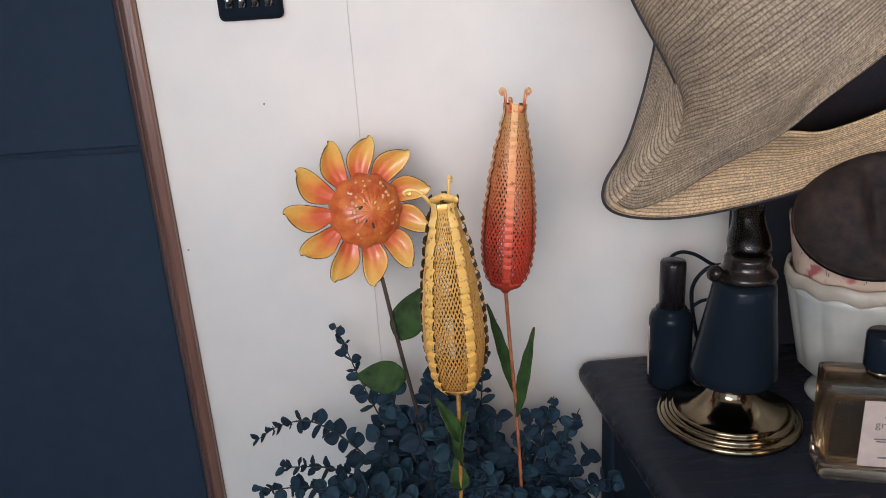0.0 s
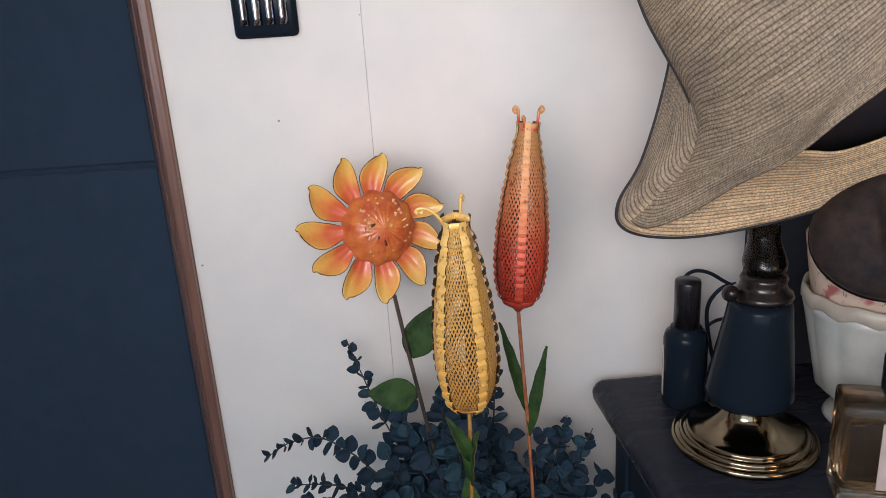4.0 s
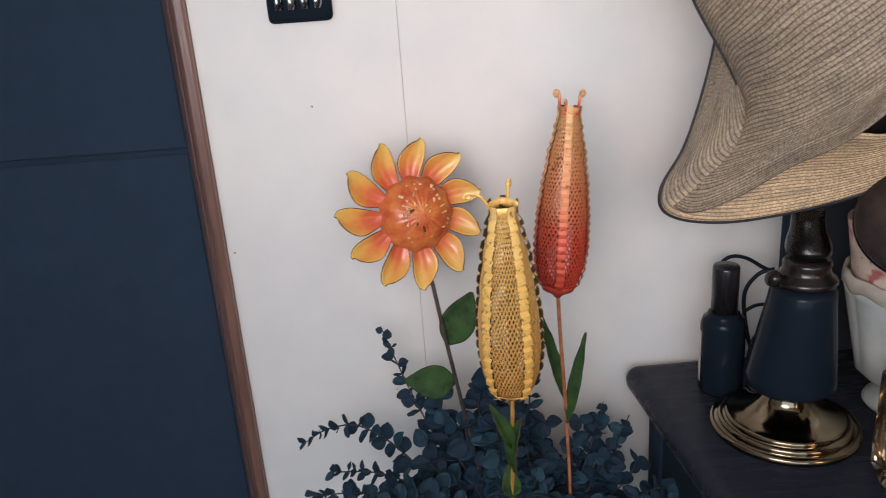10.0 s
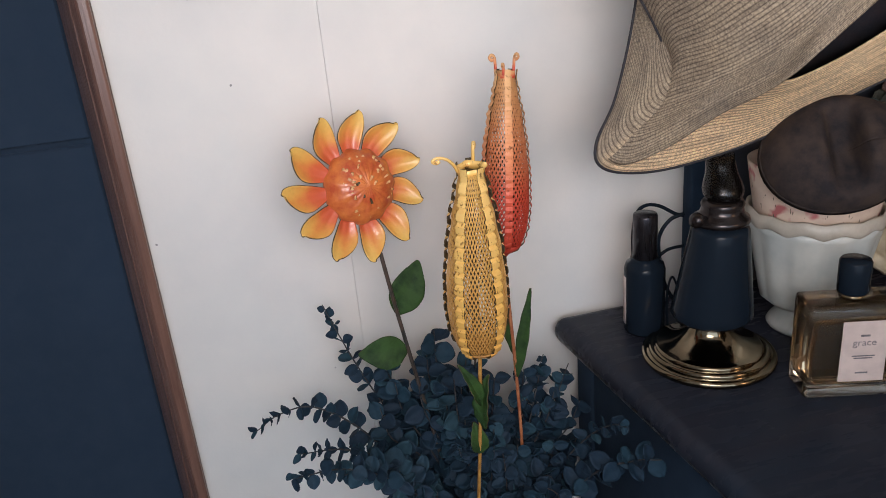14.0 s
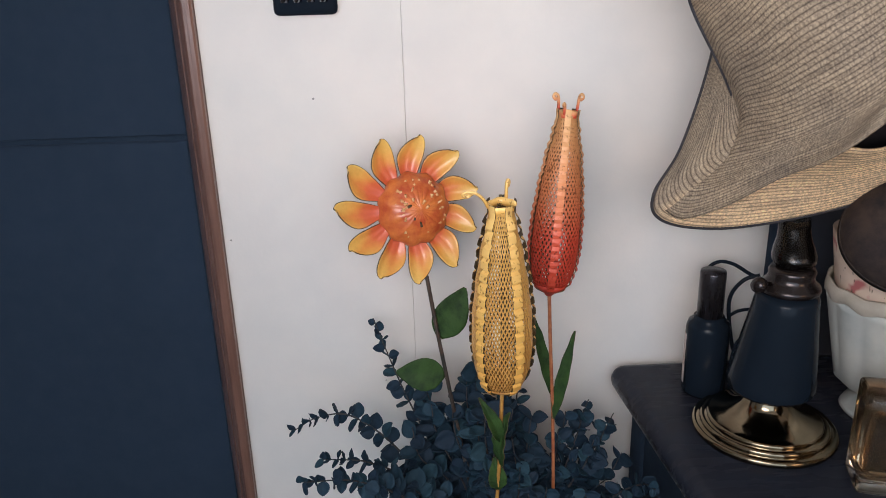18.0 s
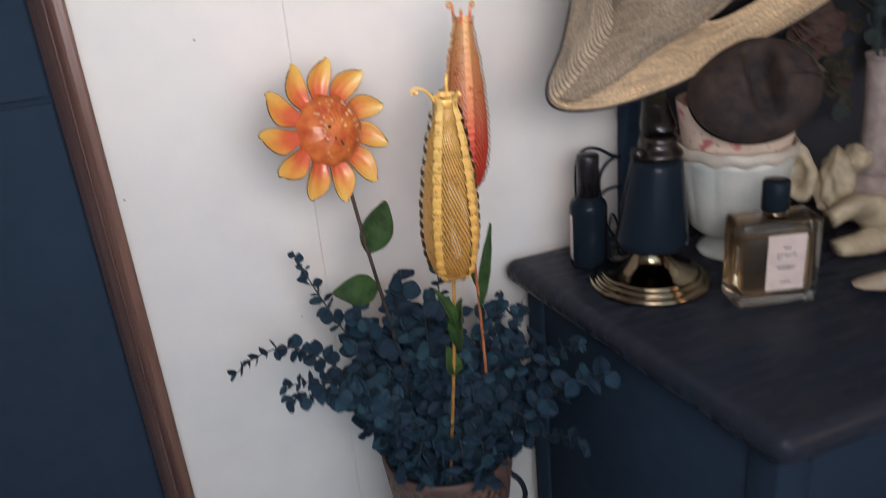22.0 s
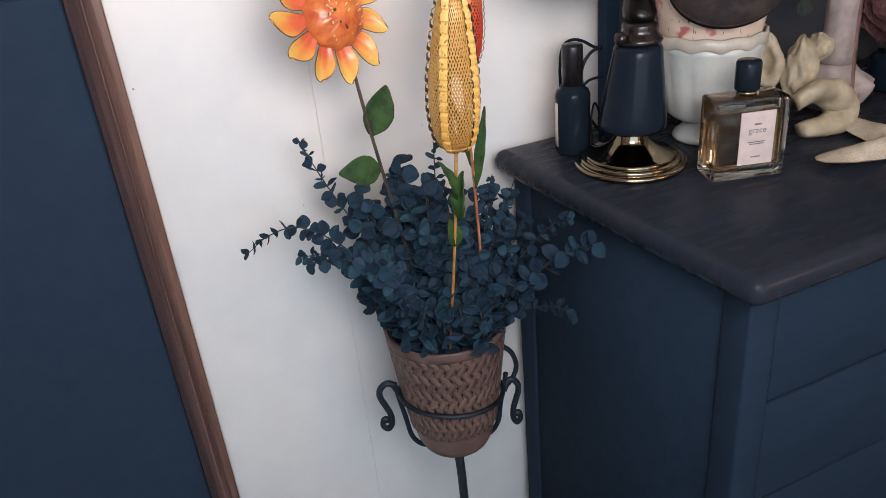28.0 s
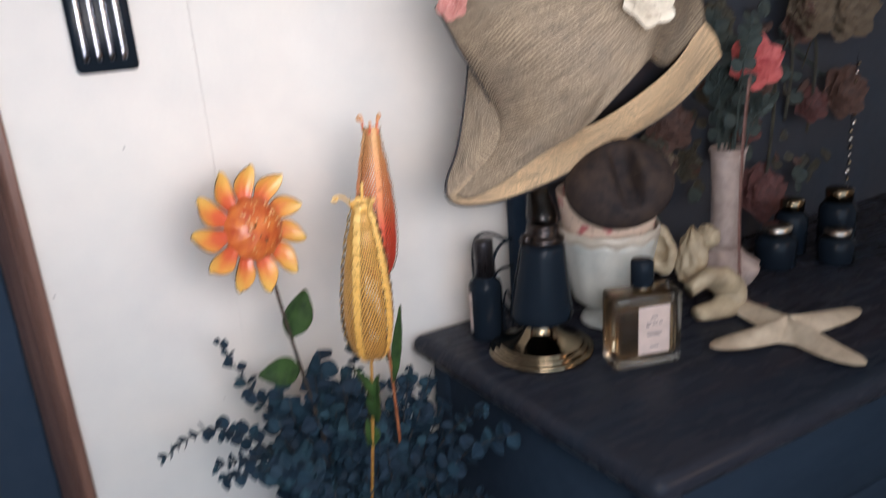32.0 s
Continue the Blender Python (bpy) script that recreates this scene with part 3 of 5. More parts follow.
red = tulip("red_bud_stake", "red to gold painted metal bud of expanded mesh on a stake", (-0.038, -0.166, 0.925), (-0.0205, -0.15, 1.105), 0.0245, radians(-90 - 8),
            RED, RED_MESH, RED_CAP, [(radians(150), 0.12, 0.017), (radians(20), 0.1, 0.018), (radians(-120), 0.2, 0.01)],
            [(-0.038, -0.166, 0.925), (-0.0355, -0.164, 0.87), (-0.0305, -0.160, 0.78), (-0.027, -0.155, 0.66), (-0.032, -0.148, 0.58)], STAKE_RED, cols=6, rows=46, wire=1.6, strip_wide=0.0034, bumps=24, soft=True)
leaf_on(red, Vector((0.0055, 0.005, -0.120)), (-0.26, 0.1, 1), (0.35, -1, 0.1), 0.104, 0.012, 0.002, 0.004)
leaf_on(red, Vector((0.0075, 0.004, -0.150)), (0.15, -0.1, 1), (-0.45, -1, 0.1), 0.104, 0.013, 0.002, 0.004)

# ---- woven pot on an iron stand ----
POT_X, POT_Y = -0.078, -0.14
CANE = two_tone("brown cane", (0.105, 0.063, 0.052), (0.18, 0.110, 0.090), 30, 0.5, bump=0.35, fine=150)
POT_INSIDE = two_tone("dark pot inside", (0.012, 0.018, 0.026), (0.02, 0.026, 0.034), 30, 0.8)
pot = thing("woven_pot", "brown woven cane pot with small slanting gaps", "plant pot", at=(POT_X - 0.003, POT_Y, 0.378))
POT_HIGH = 0.208


def pot_radius(u):
    return 0.0545 + 0.028 * u ** 0.9


# Dark inner wall: the shade inside the pot is put into its colour.
part("lining", lathe([(0.02, 0.012)] + [(pot_radius(k / 12) - 0.0045, 0.012 + (POT_HIGH - 0.016) * k / 12) for k in range(13)] + [(pot_radius(1) - 0.007, POT_HIGH - 0.004), (0.042, 0.02), (0.01, 0.015)], 48), POT_INSIDE, pot)
part("base", lathe([(0.012, 0.0), (0.040, 0.0004), (0.049, 0.004), (0.0535, 0.012), (0.0565, 0.022), (0.0602, 0.040), (0.0622, 0.048), (0.0625, 0.051), (0.0575, 0.051), (0.047, 0.022), (0.03, 0.006), (0.01, 0.005)], 56,
                   scallop=lambda a, k: 1 + 0.006 * math.sin(17 * a) + 0.006 * math.sin(3 * a + 1)), CANE, pot)
part("rim_band", lathe([(pot_radius(0.9), POT_HIGH * 0.9), (pot_radius(0.9) + 0.0017, POT_HIGH * 0.9), (pot_radius(1) + 0.0018, POT_HIGH * 0.985), (pot_radius(1), POT_HIGH), (pot_radius(1) - 0.003, POT_HIGH * 0.985)], 64, close=True,
                       scallop=lambda a, k: 1 + 0.006 * math.sin(23 * a) * (1 if k < 0.7 else 0.3)), CANE, pot)


weave = 34


def cane(lift, slope):
    def f(u, v):
        h = 0.22 + 0.70 * u
        a = slope * 0.93 * u + (v - 0.5) * 0.0098 / 0.07
        over = 0.0011 + lift * math.cos(math.pi * u * 2 * 0.93 * weave / math.tau)
        r = pot_radius(h) + over + 0.0002 * (1 - (2 * v - 1) ** 2)
        return (r * math.cos(a), r * math.sin(a), POT_HIGH * h)
    return sheet(f, 66, 2, 0.0009)


for slope, lift in ((-1, 0.00028), (1, -0.00028)):
    first = None
    for k in range(weave):
        if first is None:
            ob = part("cane", cane(lift, slope), CANE, pot)
            first = ob.data
        else:
            ob = new("cane", first)
            ob.parent = pot
        ob.rotation_euler = (0, 0, math.tau * k / weave)

stand = thing("plant_stand", "black wrought iron plant stand with scrolled arms and one pole", "plant stand", at=(POT_X, POT_Y, 0))
part("pole", tube([Vector((0, 0, 0.02)), Vector((0.001, 0, 0.15)), Vector((0, 0, 0.3)), Vector((-0.002, 0, 0.367))], 0.0068, 12), IRON, stand)
RING_R = pot_radius(0.43) + 0.0062


def ring_z(a):
    return 0.466 + 0.012 * math.cos(a - radians(220))


part("ring", tube([Vector((RING_R * math.cos(a) - 0.003, RING_R * math.sin(a), ring_z(a))) for a in [math.tau * k / 48 for k in range(48)]], 0.0036, 10, closed=True), IRON, stand)
part("saucer", lathe([(0.006, 0.365), (0.02, 0.367), (0.030, 0.371), (0.032, 0.3765), (0.028, 0.3775), (0.006, 0.3775)], 32), IRON, stand)
for a, drop, reach in ((radians(166), 0.0, 0.78), (radians(-18), -0.014, 0.62), (radians(76), 0, 1)):
    out = Vector((math.cos(a), math.sin(a), 0))
    z = ring_z(a)
    rib = [out * 0.026 + Vector((-0.003, 0, 0.371)), out * 0.050 + Vector((-0.003, 0, 0.376)), out * 0.0645 + Vector((-0.003, 0, 0.396)), out * 0.070 + Vector((-0.003, 0, 0.43)), out * (RING_R + 0.003) + Vector((-0.003, 0, z)), out * (RING_R + 0.006) + Vector((-0.003, 0, z + 0.022))]
    part("rib", tube(spline(rib, 8), 0.0036, 10), IRON, stand)
    if abs(math.cos(a)) < 0.6:
        continue
    r0 = RING_R + 0.002
    scroll = [(0.0, 0.006), (0.010, 0.021), (0.022, 0.023), (0.033, 0.014), (0.034, 0.002), (0.027, -0.014), (0.020, -0.030), (0.019, -0.046), (0.027, -0.056), (0.036, -0.049), (0.034, -0.039), (0.028, -0.038), (0.0275, -0.043)]
    part("scroll", tube([out * (r0 + reach * q.x) + Vector((-0.003, 0, z + drop + q.y)) for q in spline([(x, h, 0) for x, h in scroll], 8)], lambda s: 0.0048 - 0.0008 * s, 10), IRON, stand)
    if math.cos(a) > 0:
        loop = [(0.0, -0.004), (0.013, 0.014), (0.018, 0.034), (0.012, 0.056), (-0.001, 0.070)]
        part("loop", tube([out * (r0 + 0.002 + q.x) + Vector((-0.003, 0, z + q.y)) for q in spline([(x, h, 0) for x, h in loop], 8)], 0.0036, 10), IRON, stand)
for k in range(3):
    a = radians(30 + 120 * k)
    out = Vector((math.cos(a), math.sin(a), 0))
    part("foot", tube(spline([Vector((0, 0, 0.11)), out * 0.05 + Vector((0, 0, 0.09)), out * 0.1 + Vector((0, 0, 0.03)), out * 0.13 + Vector((0, 0, 0.006)), out * 0.15 + Vector((0, 0, 0.008))], 8), 0.006, 10), IRON, stand)

# ---- preserved eucalyptus ----
def leaf_paint():
    m, tree, b = shader("dusty blue eucalyptus", (0.03, 0.06, 0.08), 0.65)
    b.inputs["Specular IOR Level"].default_value = 0.15
    info = tree.nodes.new("ShaderNodeObjectInfo")
    col = ramp(tree, info.outputs["Random"], [(0.0, (0.014, 0.029, 0.050)), (0.5, (0.015, 0.034, 0.058)), (0.85, (0.017, 0.044, 0.069)), (1.0, (0.027, 0.066, 0.092))])
    mott = ramp(tree, grain(tree, 160), [(0.3, (0.7, 0.74, 0.76)), (0.7, (1.15, 1.1, 1.08))])
    tree.links.new(mix(tree, 1.0, col, mott, "MULTIPLY"), b.inputs["Base Color"])
    relief(tree, b, grain(tree, 400), 0.3, 0.0006)
    return m


EUC = leaf_paint()
TWIG = two_tone("dark twig", (0.02, 0.022, 0.028), (0.05, 0.045, 0.045), 120, 0.6)


def disc_leaf(length, width, cup):
    def f(u, v):
        s = (v - 0.5) * 2
        w = width / 2 * math.sin(math.pi * u ** 0.85) ** 0.62
        return (u * length, s * max(w, 0.0006), cup * (1.2 * u * u + 0.9 * abs(s) * w / width * 2) + 0.0006 * math.sin(7 * u + 5 * s))
    return sheet(f, 7, 6, 0.0004)


leaf_data = []
for L, Wd, c in ((0.017, 0.0165, 0.004), (0.014, 0.015, 0.005), (0.019, 0.018, 0.002), (0.0125, 0.0075, 0.003)):
    tmp = part("leaf", disc_leaf(L, Wd, c), EUC)
    leaf_data.append(tmp.data)
    bpy.data.objects.remove(tmp)
rng = random.Random(11)


def sprig(points, step=0.0105, size=1.0, narrow=False, bare=0.1, taper=0.45, label="dark blue-green preserved eucalyptus sprig with round paired leaves"):
    ob = thing("eucalyptus_sprig", label, "eucalyptus", "eucalyptus sprigs in the pot", at=points[0])
    o = Vector(points[0])
    line = [p - o for p in spline(points, 14)]
    part("stem", tube(line, lambda s: 0.0014 * (1 - 0.6 * s), 6), TWIG, ob)
    run, turn, n = 0.0, rng.uniform(0, 3), 0
    total = sum((b - a).length for a, b in zip(line, line[1:]))
    due = total * bare
    for a, b in zip(line, line[1:]):
        d = (b - a).normalized()
        while run + (b - a).length >= due:
            p = a + d * (due - run)
            share = due / total
            k = size * (1 - taper * share ** 2)
            turn += math.pi / 2 + rng.uniform(-0.3, 0.3)
            side = d.orthogonal().normalized()
            for half in (0, math.pi):
                w = (Matrix.Rotation(turn + half + rng.uniform(-0.25, 0.25), 3, d) @ side + d * rng.uniform(0.05, 0.5)).normalized()
                lf = new("leaf", leaf_data[3 if narrow else rng.choice((0, 0, 1, 2))])
                lf.parent = ob
                nrm = (d * 0.55 + Vector((rng.uniform(-0.7, 0.7), rng.uniform(-1.3, 0.3), rng.uniform(-0.4, 0.8)))).normalized()
                lf.matrix_local = frame_of(p, nrm, w) @ Matrix.Diagonal((1.36 * k * rng.uniform(0.8, 1.15), 1.36 * k * rng.uniform(0.7, 1.1), 1.36 * k, 1))
            due += step * (0.75 + 0.5 * k)
        run += (b - a).length
    return ob


def from_pot(tip, bow=(0, 0, 0.04), start=None):
    a = rng.uniform(0, math.tau)
    r = 0.035 * math.sqrt(rng.random())
    s = Vector(start) if start else Vector((POT_X + r * math.cos(a), POT_Y + r * math.sin(a), 0.56))
    tip = Vector(tip)
    return [s, s.lerp(tip, 0.4) + Vector(bow) * 0.9, s.lerp(tip, 0.75) + Vector(bow) * 0.7, tip]


# the sprigs that stand out of the bunch
sprig([(-0.12, -0.13, 0.60), (-0.155, -0.115, 0.70), (-0.19, -0.09, 0.775), (-0.210, -0.075, 0.825), (-0.222, -0.069, 0.86)], size=1.0, taper=0.62, step=0.0105)
sprig([(-0.13, -0.14, 0.60), (-0.19, -0.135, 0.715), (-0.245, -0.125, 0.765), (-0.285, -0.12, 0.765), (-0.315, -0.118, 0.748)], size=0.98, taper=0.55)
sprig([(-0.13, -0.16, 0.60), (-0.18, -0.18, 0.71), (-0.225, -0.20, 0.757), (-0.2715, -0.2125, 0.773)], narrow=True, size=0.9, step=0.007, taper=0.3)
sprig([(-0.12, -0.17, 0.60), (-0.175, -0.215, 0.71), (-0.23, -0.26, 0.778), (-0.279, -0.288, 0.802)], size=0.85, taper=0.4, step=0.009)
sprig([(-0.12, -0.17, 0.60), (-0.165, -0.195, 0.70), (-0.20, -0.225, 0.748), (-0.235, -0.25, 0.765)], size=0.95, taper=0.3)
sprig([(-0.09, -0.12, 0.60), (-0.105, -0.11, 0.72), (-0.108, -0.11, 0.79), (-0.107, -0.11, 0.823)], size=1.15, taper=0.2)
sprig([(-0.11, -0.13, 0.60), (-0.14, -0.12, 0.70), (-0.155, -0.11, 0.75), (-0.165, -0.105, 0.785)], size=1.1, taper=0.2)
sprig([(-0.06, -0.11, 0.60), (-0.064, -0.105, 0.72), (-0.061, -0.108, 0.79), (-0.060, -0.11, 0.829)], narrow=True, size=1.2, step=0.012)
sprig([(-0.04, -0.12, 0.60), (-0.01, -0.115, 0.69), (0.01, -0.11, 0.735), (0.02, -0.11, 0.765)], size=0.8)
sprig([(-0.02, -0.15, 0.59), (0.03, -0.18, 0.68), (0.052, -0.215, 0.725), (0.056, -0.25, 0.745)], size=0.8)
sprig([(-0.02, -0.18, 0.58), (0.03, -0.22, 0.67), (0.06, -0.255, 0.705), (0.082, -0.275, 0.715)], size=1.0, taper=0.1)
sprig([(-0.03, -0.17, 0.58), (0.01, -0.21, 0.61), (0.04, -0.235, 0.615), (0.062, -0.25, 0.60)], size=0.75, taper=0.2)
for x, y, z in ((-0.018, -0.13, 0.74), (0.012, -0.12, 0.752), (0.038, -0.125, 0.738), (0.03, -0.13, 0.70), (0.0, -0.13, 0.70), (0.05, -0.14, 0.672), (0.022, -0.135, 0.728), (0.047, -0.12, 0.752), (-0.008, -0.12, 0.757), (0.056, -0.13, 0.705)):
    sprig([(-0.045 + 0.1 * x, -0.14, 0.58), (-0.025 + 0.35 * x, -0.142, 0.58 + 0.5 * (z - 0.58)), (0.8 * x - 0.006, y, z - 0.035), (x, y, z)], size=0.95, bare=0.35, taper=0.3, step=0.014)
for x, y, z in ((-0.16, -0.13, 0.78), (-0.138, -0.15, 0.79), (-0.12, -0.12, 0.80), (-0.09, -0.15, 0.79), (-0.076, -0.12, 0.785), (-0.05, -0.14, 0.765), (-0.182, -0.15, 0.765), (-0.105, -0.18, 0.80)):
    sprig([(-0.085 + 0.2 * (x + 0.1), -0.14, 0.58), (-0.09 + 0.6 * (x + 0.1), -0.14, 0.68), (0.9 * x - 0.01, y, z - 0.04), (x, y, z)], size=1.15, bare=0.45, taper=0.25, step=0.016)
# the body of the bunch; its left flank rises away from the rim
def under_line(x, y):
    return 0.618 + 0.87 * max(0.0, -0.15 - x) + 0.7 * (-0.14 - y) if x < -0.09 else 0.0


for k in range(58):
    a = math.tau * (k * 0.381966 % 1)
    q = math.sqrt(((k * 0.7548) % 1) * 0.95 + 0.05)
    rx, ry = 0.118, 0.078
    h = 0.795 - 0.105 * q ** 1.6 + rng.uniform(-0.03, 0.015)
    x = POT_X + rx * q * math.cos(a)
    y = POT_Y + ry * q * math.sin(a)
    if x > 0.02:
        x = 0.02 + (x - 0.02) * 0.35
    if math.cos(a) > 0.3:
        h -= 0.055
    h = max(h, under_line(x, y) + 0.02)
    sprig(from_pot((x, min(-0.05, y), h), (0.25 * (x - POT_X), 0.25 * (y - POT_Y), 0.0)), size=rng.uniform(0.85, 1.15), bare=0.0, taper=0.3)
# drooping over the rim
for k in range(15):
    a = radians(165 + 13.5 * k)
    r = 0.093 + 0.007 * (k % 3)
    x, y = POT_X + r * math.cos(a), POT_Y + r * math.sin(a)
    s = (POT_X + 0.05 * math.cos(a), POT_Y + 0.05 * math.sin(a), 0.575)
    e = (x, y, 0.612 + 0.02 * ((k * 5) % 4) / 3 - (0.014 if 2 < k < 12 else 0.006))
    e = (e[0], e[1], e[2] if k > 3 else max(e[2], under_line(x, y) - 0.006))
    top = max(0.65, e[2] + 0.02)
    sprig([s, ((s[0] + x) / 2, (s[1] + y) / 2, 0.645), (x * 0.9 + s[0] * 0.1, y * 0.9 + s[1] * 0.1, top), e], size=1.0, bare=0.0, taper=0.2)

# ---- straw hat hung above the dresser ----
def straw(name, rows, ticks, tones, lean=0.0):
    """Sewn straw braid: rows across v, slanting ticks along u, tones by share of u."""
    m, tree, b = shader(name, (0.5, 0.4, 0.27), 0.75)
    b.inputs["Specular IOR Level"].default_value = 0.095
    s = tree.nodes.new("ShaderNodeSeparateXYZ")
    tree.links.new(coords(tree, "UV", (1, 1, 1)), s.inputs[0])

    def calc(op, a, c, d=None):
        n = tree.nodes.new("ShaderNodeMath")
        n.operation = op
        for sock, v in zip(n.inputs, (a, c, d)):
            if isinstance(v, (int, float)):
                sock.default_value = v
            elif v is not None:
                tree.links.new(v, sock)
        return n.outputs[0]

    climb = calc("MULTIPLY", s.outputs["Y"], calc("MULTIPLY_ADD", s.outputs["X"], -lean, 1.0))
    wob = calc("MULTIPLY_ADD", grain(tree, 22), 0.010, climb)
    row = calc("MULTIPLY", wob, rows * math.tau)
    across = calc("MULTIPLY_ADD", calc("SINE", row, 0), 0.5, 0.5)
    slant = calc("MULTIPLY_ADD", wob, rows * 2.2, calc("MULTIPLY_ADD", s.outputs["X"], ticks * math.tau, calc("MULTIPLY", grain(tree, 140), 26.0)))
    tick = calc("MULTIPLY_ADD", calc("SINE", slant, 0), 0.5, 0.5)
    speck = grain(tree, 420, 4, rough=0.85)
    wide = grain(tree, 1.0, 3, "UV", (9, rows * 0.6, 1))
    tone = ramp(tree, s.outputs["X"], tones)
    patch = ramp(tree, grain(tree, 16), [(0.3, (0.80, 0.81, 0.84)), (0.7, (1.1, 1.08, 1.04))])
    band = ramp(tree, wide, [(0.32, (0.72, 0.71, 0.71)), (0.62, (1.12, 1.11, 1.08))])
    rib = ramp(tree, across, [(0.0, (0.45, 0.44, 0.46)), (0.3, (0.95, 0.95, 0.95)), (1.0, (1.05, 1.05, 1.05))])
    weave = ramp(tree, mix(tree, 0.88, tick, speck), [(0.38, (0.62, 0.61, 0.62)), (0.62, (1.36, 1.32, 1.25))])
    col = tone
    for layer in (patch, band, rib, weave):
        col = mix(tree, 1.0, col, layer, "MULTIPLY")
    tree.links.new(col, b.inputs["Base Color"])
    first = relief(tree, b, across, 0.35, 0.0008)
    relief(tree, b, speck, 0.6, 0.0010, first)
    return m


# How the brim turns to the light is put into these two tones.
SHADED_STRAW, LIT_STRAW = (0.325, 0.275, 0.215), (0.86, 0.66, 0.44)
STRAW = straw("straw braid, shaded tone", 90, 120, [(0.0, SHADED_STRAW), (1.0, SHADED_STRAW)], 0.45)
STRAW_UNDER = straw("straw braid underside, shaded to lit", 24, 150, [(0.0, SHADED_STRAW), (0.36, SHADED_STRAW), (0.50, LIT_STRAW), (1.0, LIT_STRAW)])
HAT_HOLLOW = two_tone("dark maroon hollow shade", (0.020, 0.026, 0.042), (0.046, 0.032, 0.042), 40, 0.8)
hat = thing("straw_hat", "floppy natural straw sun hat with a drooping folded brim", "straw hat")


def between(curves, nu, nv, steps=12):
    """A smooth sheet through a few lines, each given by a few points."""
    lines = [spline(c, steps) for c in curves]
    gaps = [sum((a - b).length for a, b in zip(p, q)) for p, q in zip(lines, lines[1:])]
    marks = [sum(gaps[:k]) / sum(gaps) for k in range(len(gaps) + 1)]

    def pick(line, t):
        q = t * (len(line) - 1)
        i = min(len(line) - 2, int(q))
        return line[i].lerp(line[i + 1], q - i)

    def f(u, v):
        across = spline([pick(line, u) for line in lines], 8)
        return pick(across, np.interp(v, marks, [k / len(gaps) for k in range(len(marks))]))
    return f, nu, nv


# underside of the brim: from its outer rim to the mouth of the crown
rim = [(0.112, -0.165, 1.185), (0.100, -0.168, 1.125), (0.080, -0.175, 1.066), (0.056, -0.185, 1.030), (0.060, -0.183, 1.006), (0.092, -0.178, 0.992), (0.15, -0.172, 0.988), (0.24, -0.17, 1.001), (0.34, -0.178, 1.034), (0.425, -0.195, 1.073), (0.49, -0.215, 1.135)]
mid = [(0.111, -0.185, 1.165), (0.105, -0.19, 1.12), (0.096, -0.197, 1.085), (0.088, -0.203, 1.058), (0.098, -0.210, 1.046), (0.124, -0.203, 1.036), (0.17, -0.200, 1.036), (0.24, -0.192, 1.037), (0.335, -0.205, 1.068), (0.408, -0.22, 1.108), (0.455, -0.235, 1.165)]
mouth = [(0.114, -0.20, 1.145), (0.114, -0.207, 1.125), (0.118, -0.218, 1.105), (0.124, -0.236, 1.096), (0.14, -0.258, 1.094), (0.165, -0.250, 1.084), (0.205, -0.240, 1.078), (0.25, -0.222, 1.073), (0.32, -0.218, 1.095), (0.37, -0.245, 1.138), (0.42, -0.245, 1.19)]
f, nu, nv = between([rim, mid, mouth], 90, 24)
part("brim", sheet(f, nu, nv, 0.0022, uv=True), STRAW_UNDER, hat, "woven underside of the brim, coloured from shaded grey to lit tan")
# the front of the brim that flops forward over the mouth
low = [(0.062, -0.184, 1.016), (0.079, -0.198, 1.007), (0.104, -0.236, 1.030), (0.130, -0.276, 1.064), (0.141, -0.32, 1.090), (0.152, -0.352, 1.115), (0.185, -0.36, 1.143), (0.225, -0.352, 1.165), (0.285, -0.295, 1.156), (0.35, -0.256, 1.142), (0.42, -0.247, 1.188)]
side = [(0.070, -0.184, 1.034), (0.090, -0.208, 1.036), (0.110, -0.242, 1.056), (0.132, -0.284, 1.084), (0.148, -0.325, 1.108), (0.160, -0.352, 1.132), (0.190, -0.359, 1.158), (0.230, -0.350, 1.182), (0.292, -0.300, 1.182), (0.355, -0.264, 1.180), (0.42, -0.243, 1.21)]
belly = [(0.121, -0.204, 1.092), (0.114, -0.232, 1.105), (0.124, -0.276, 1.116), (0.140, -0.313, 1.132), (0.158, -0.340, 1.152), (0.178, -0.352, 1.170), (0.205, -0.352, 1.190), (0.25, -0.338, 1.213), (0.31, -0.31, 1.233), (0.37, -0.27, 1.246), (0.41, -0.235, 1.248)]
fold = [(0.075, -0.195, 1.195), (0.079, -0.220, 1.20), (0.088, -0.25, 1.212), (0.102, -0.275, 1.224), (0.138, -0.30, 1.237), (0.176, -0.312, 1.249), (0.22, -0.312, 1.26), (0.27, -0.30, 1.272), (0.32, -0.275, 1.282), (0.37, -0.24, 1.285), (0.41, -0.21, 1.28)]
back = [(0.066, -0.172, 1.235), (0.075, -0.182, 1.25), (0.084, -0.19, 1.265), (0.112, -0.20, 1.278), (0.15, -0.205, 1.29), (0.19, -0.205, 1.298), (0.23, -0.20, 1.305), (0.27, -0.195, 1.31), (0.32, -0.185, 1.312), (0.36, -0.175, 1.31), (0.39, -0.165, 1.30)]
f, nu, nv = between([low, side, belly, fold, back], 90, 40)
part("folded_brim", sheet(f, nu, nv, 0.0022, uv=True), STRAW, hat, "woven brim folded forward, in the shaded grey tone")
# thin dark rods added for the shadow outline round the brim
EDGE_OUTLINE = two_tone("dark edge outline", (0.012, 0.014, 0.022), (0.028, 0.026, 0.030), 90, 0.7)
part("edge_binding", tube(spline(rim, 12), 0.0016, 8), EDGE_OUTLINE, hat, "thin dark line added for the shadowed edge")
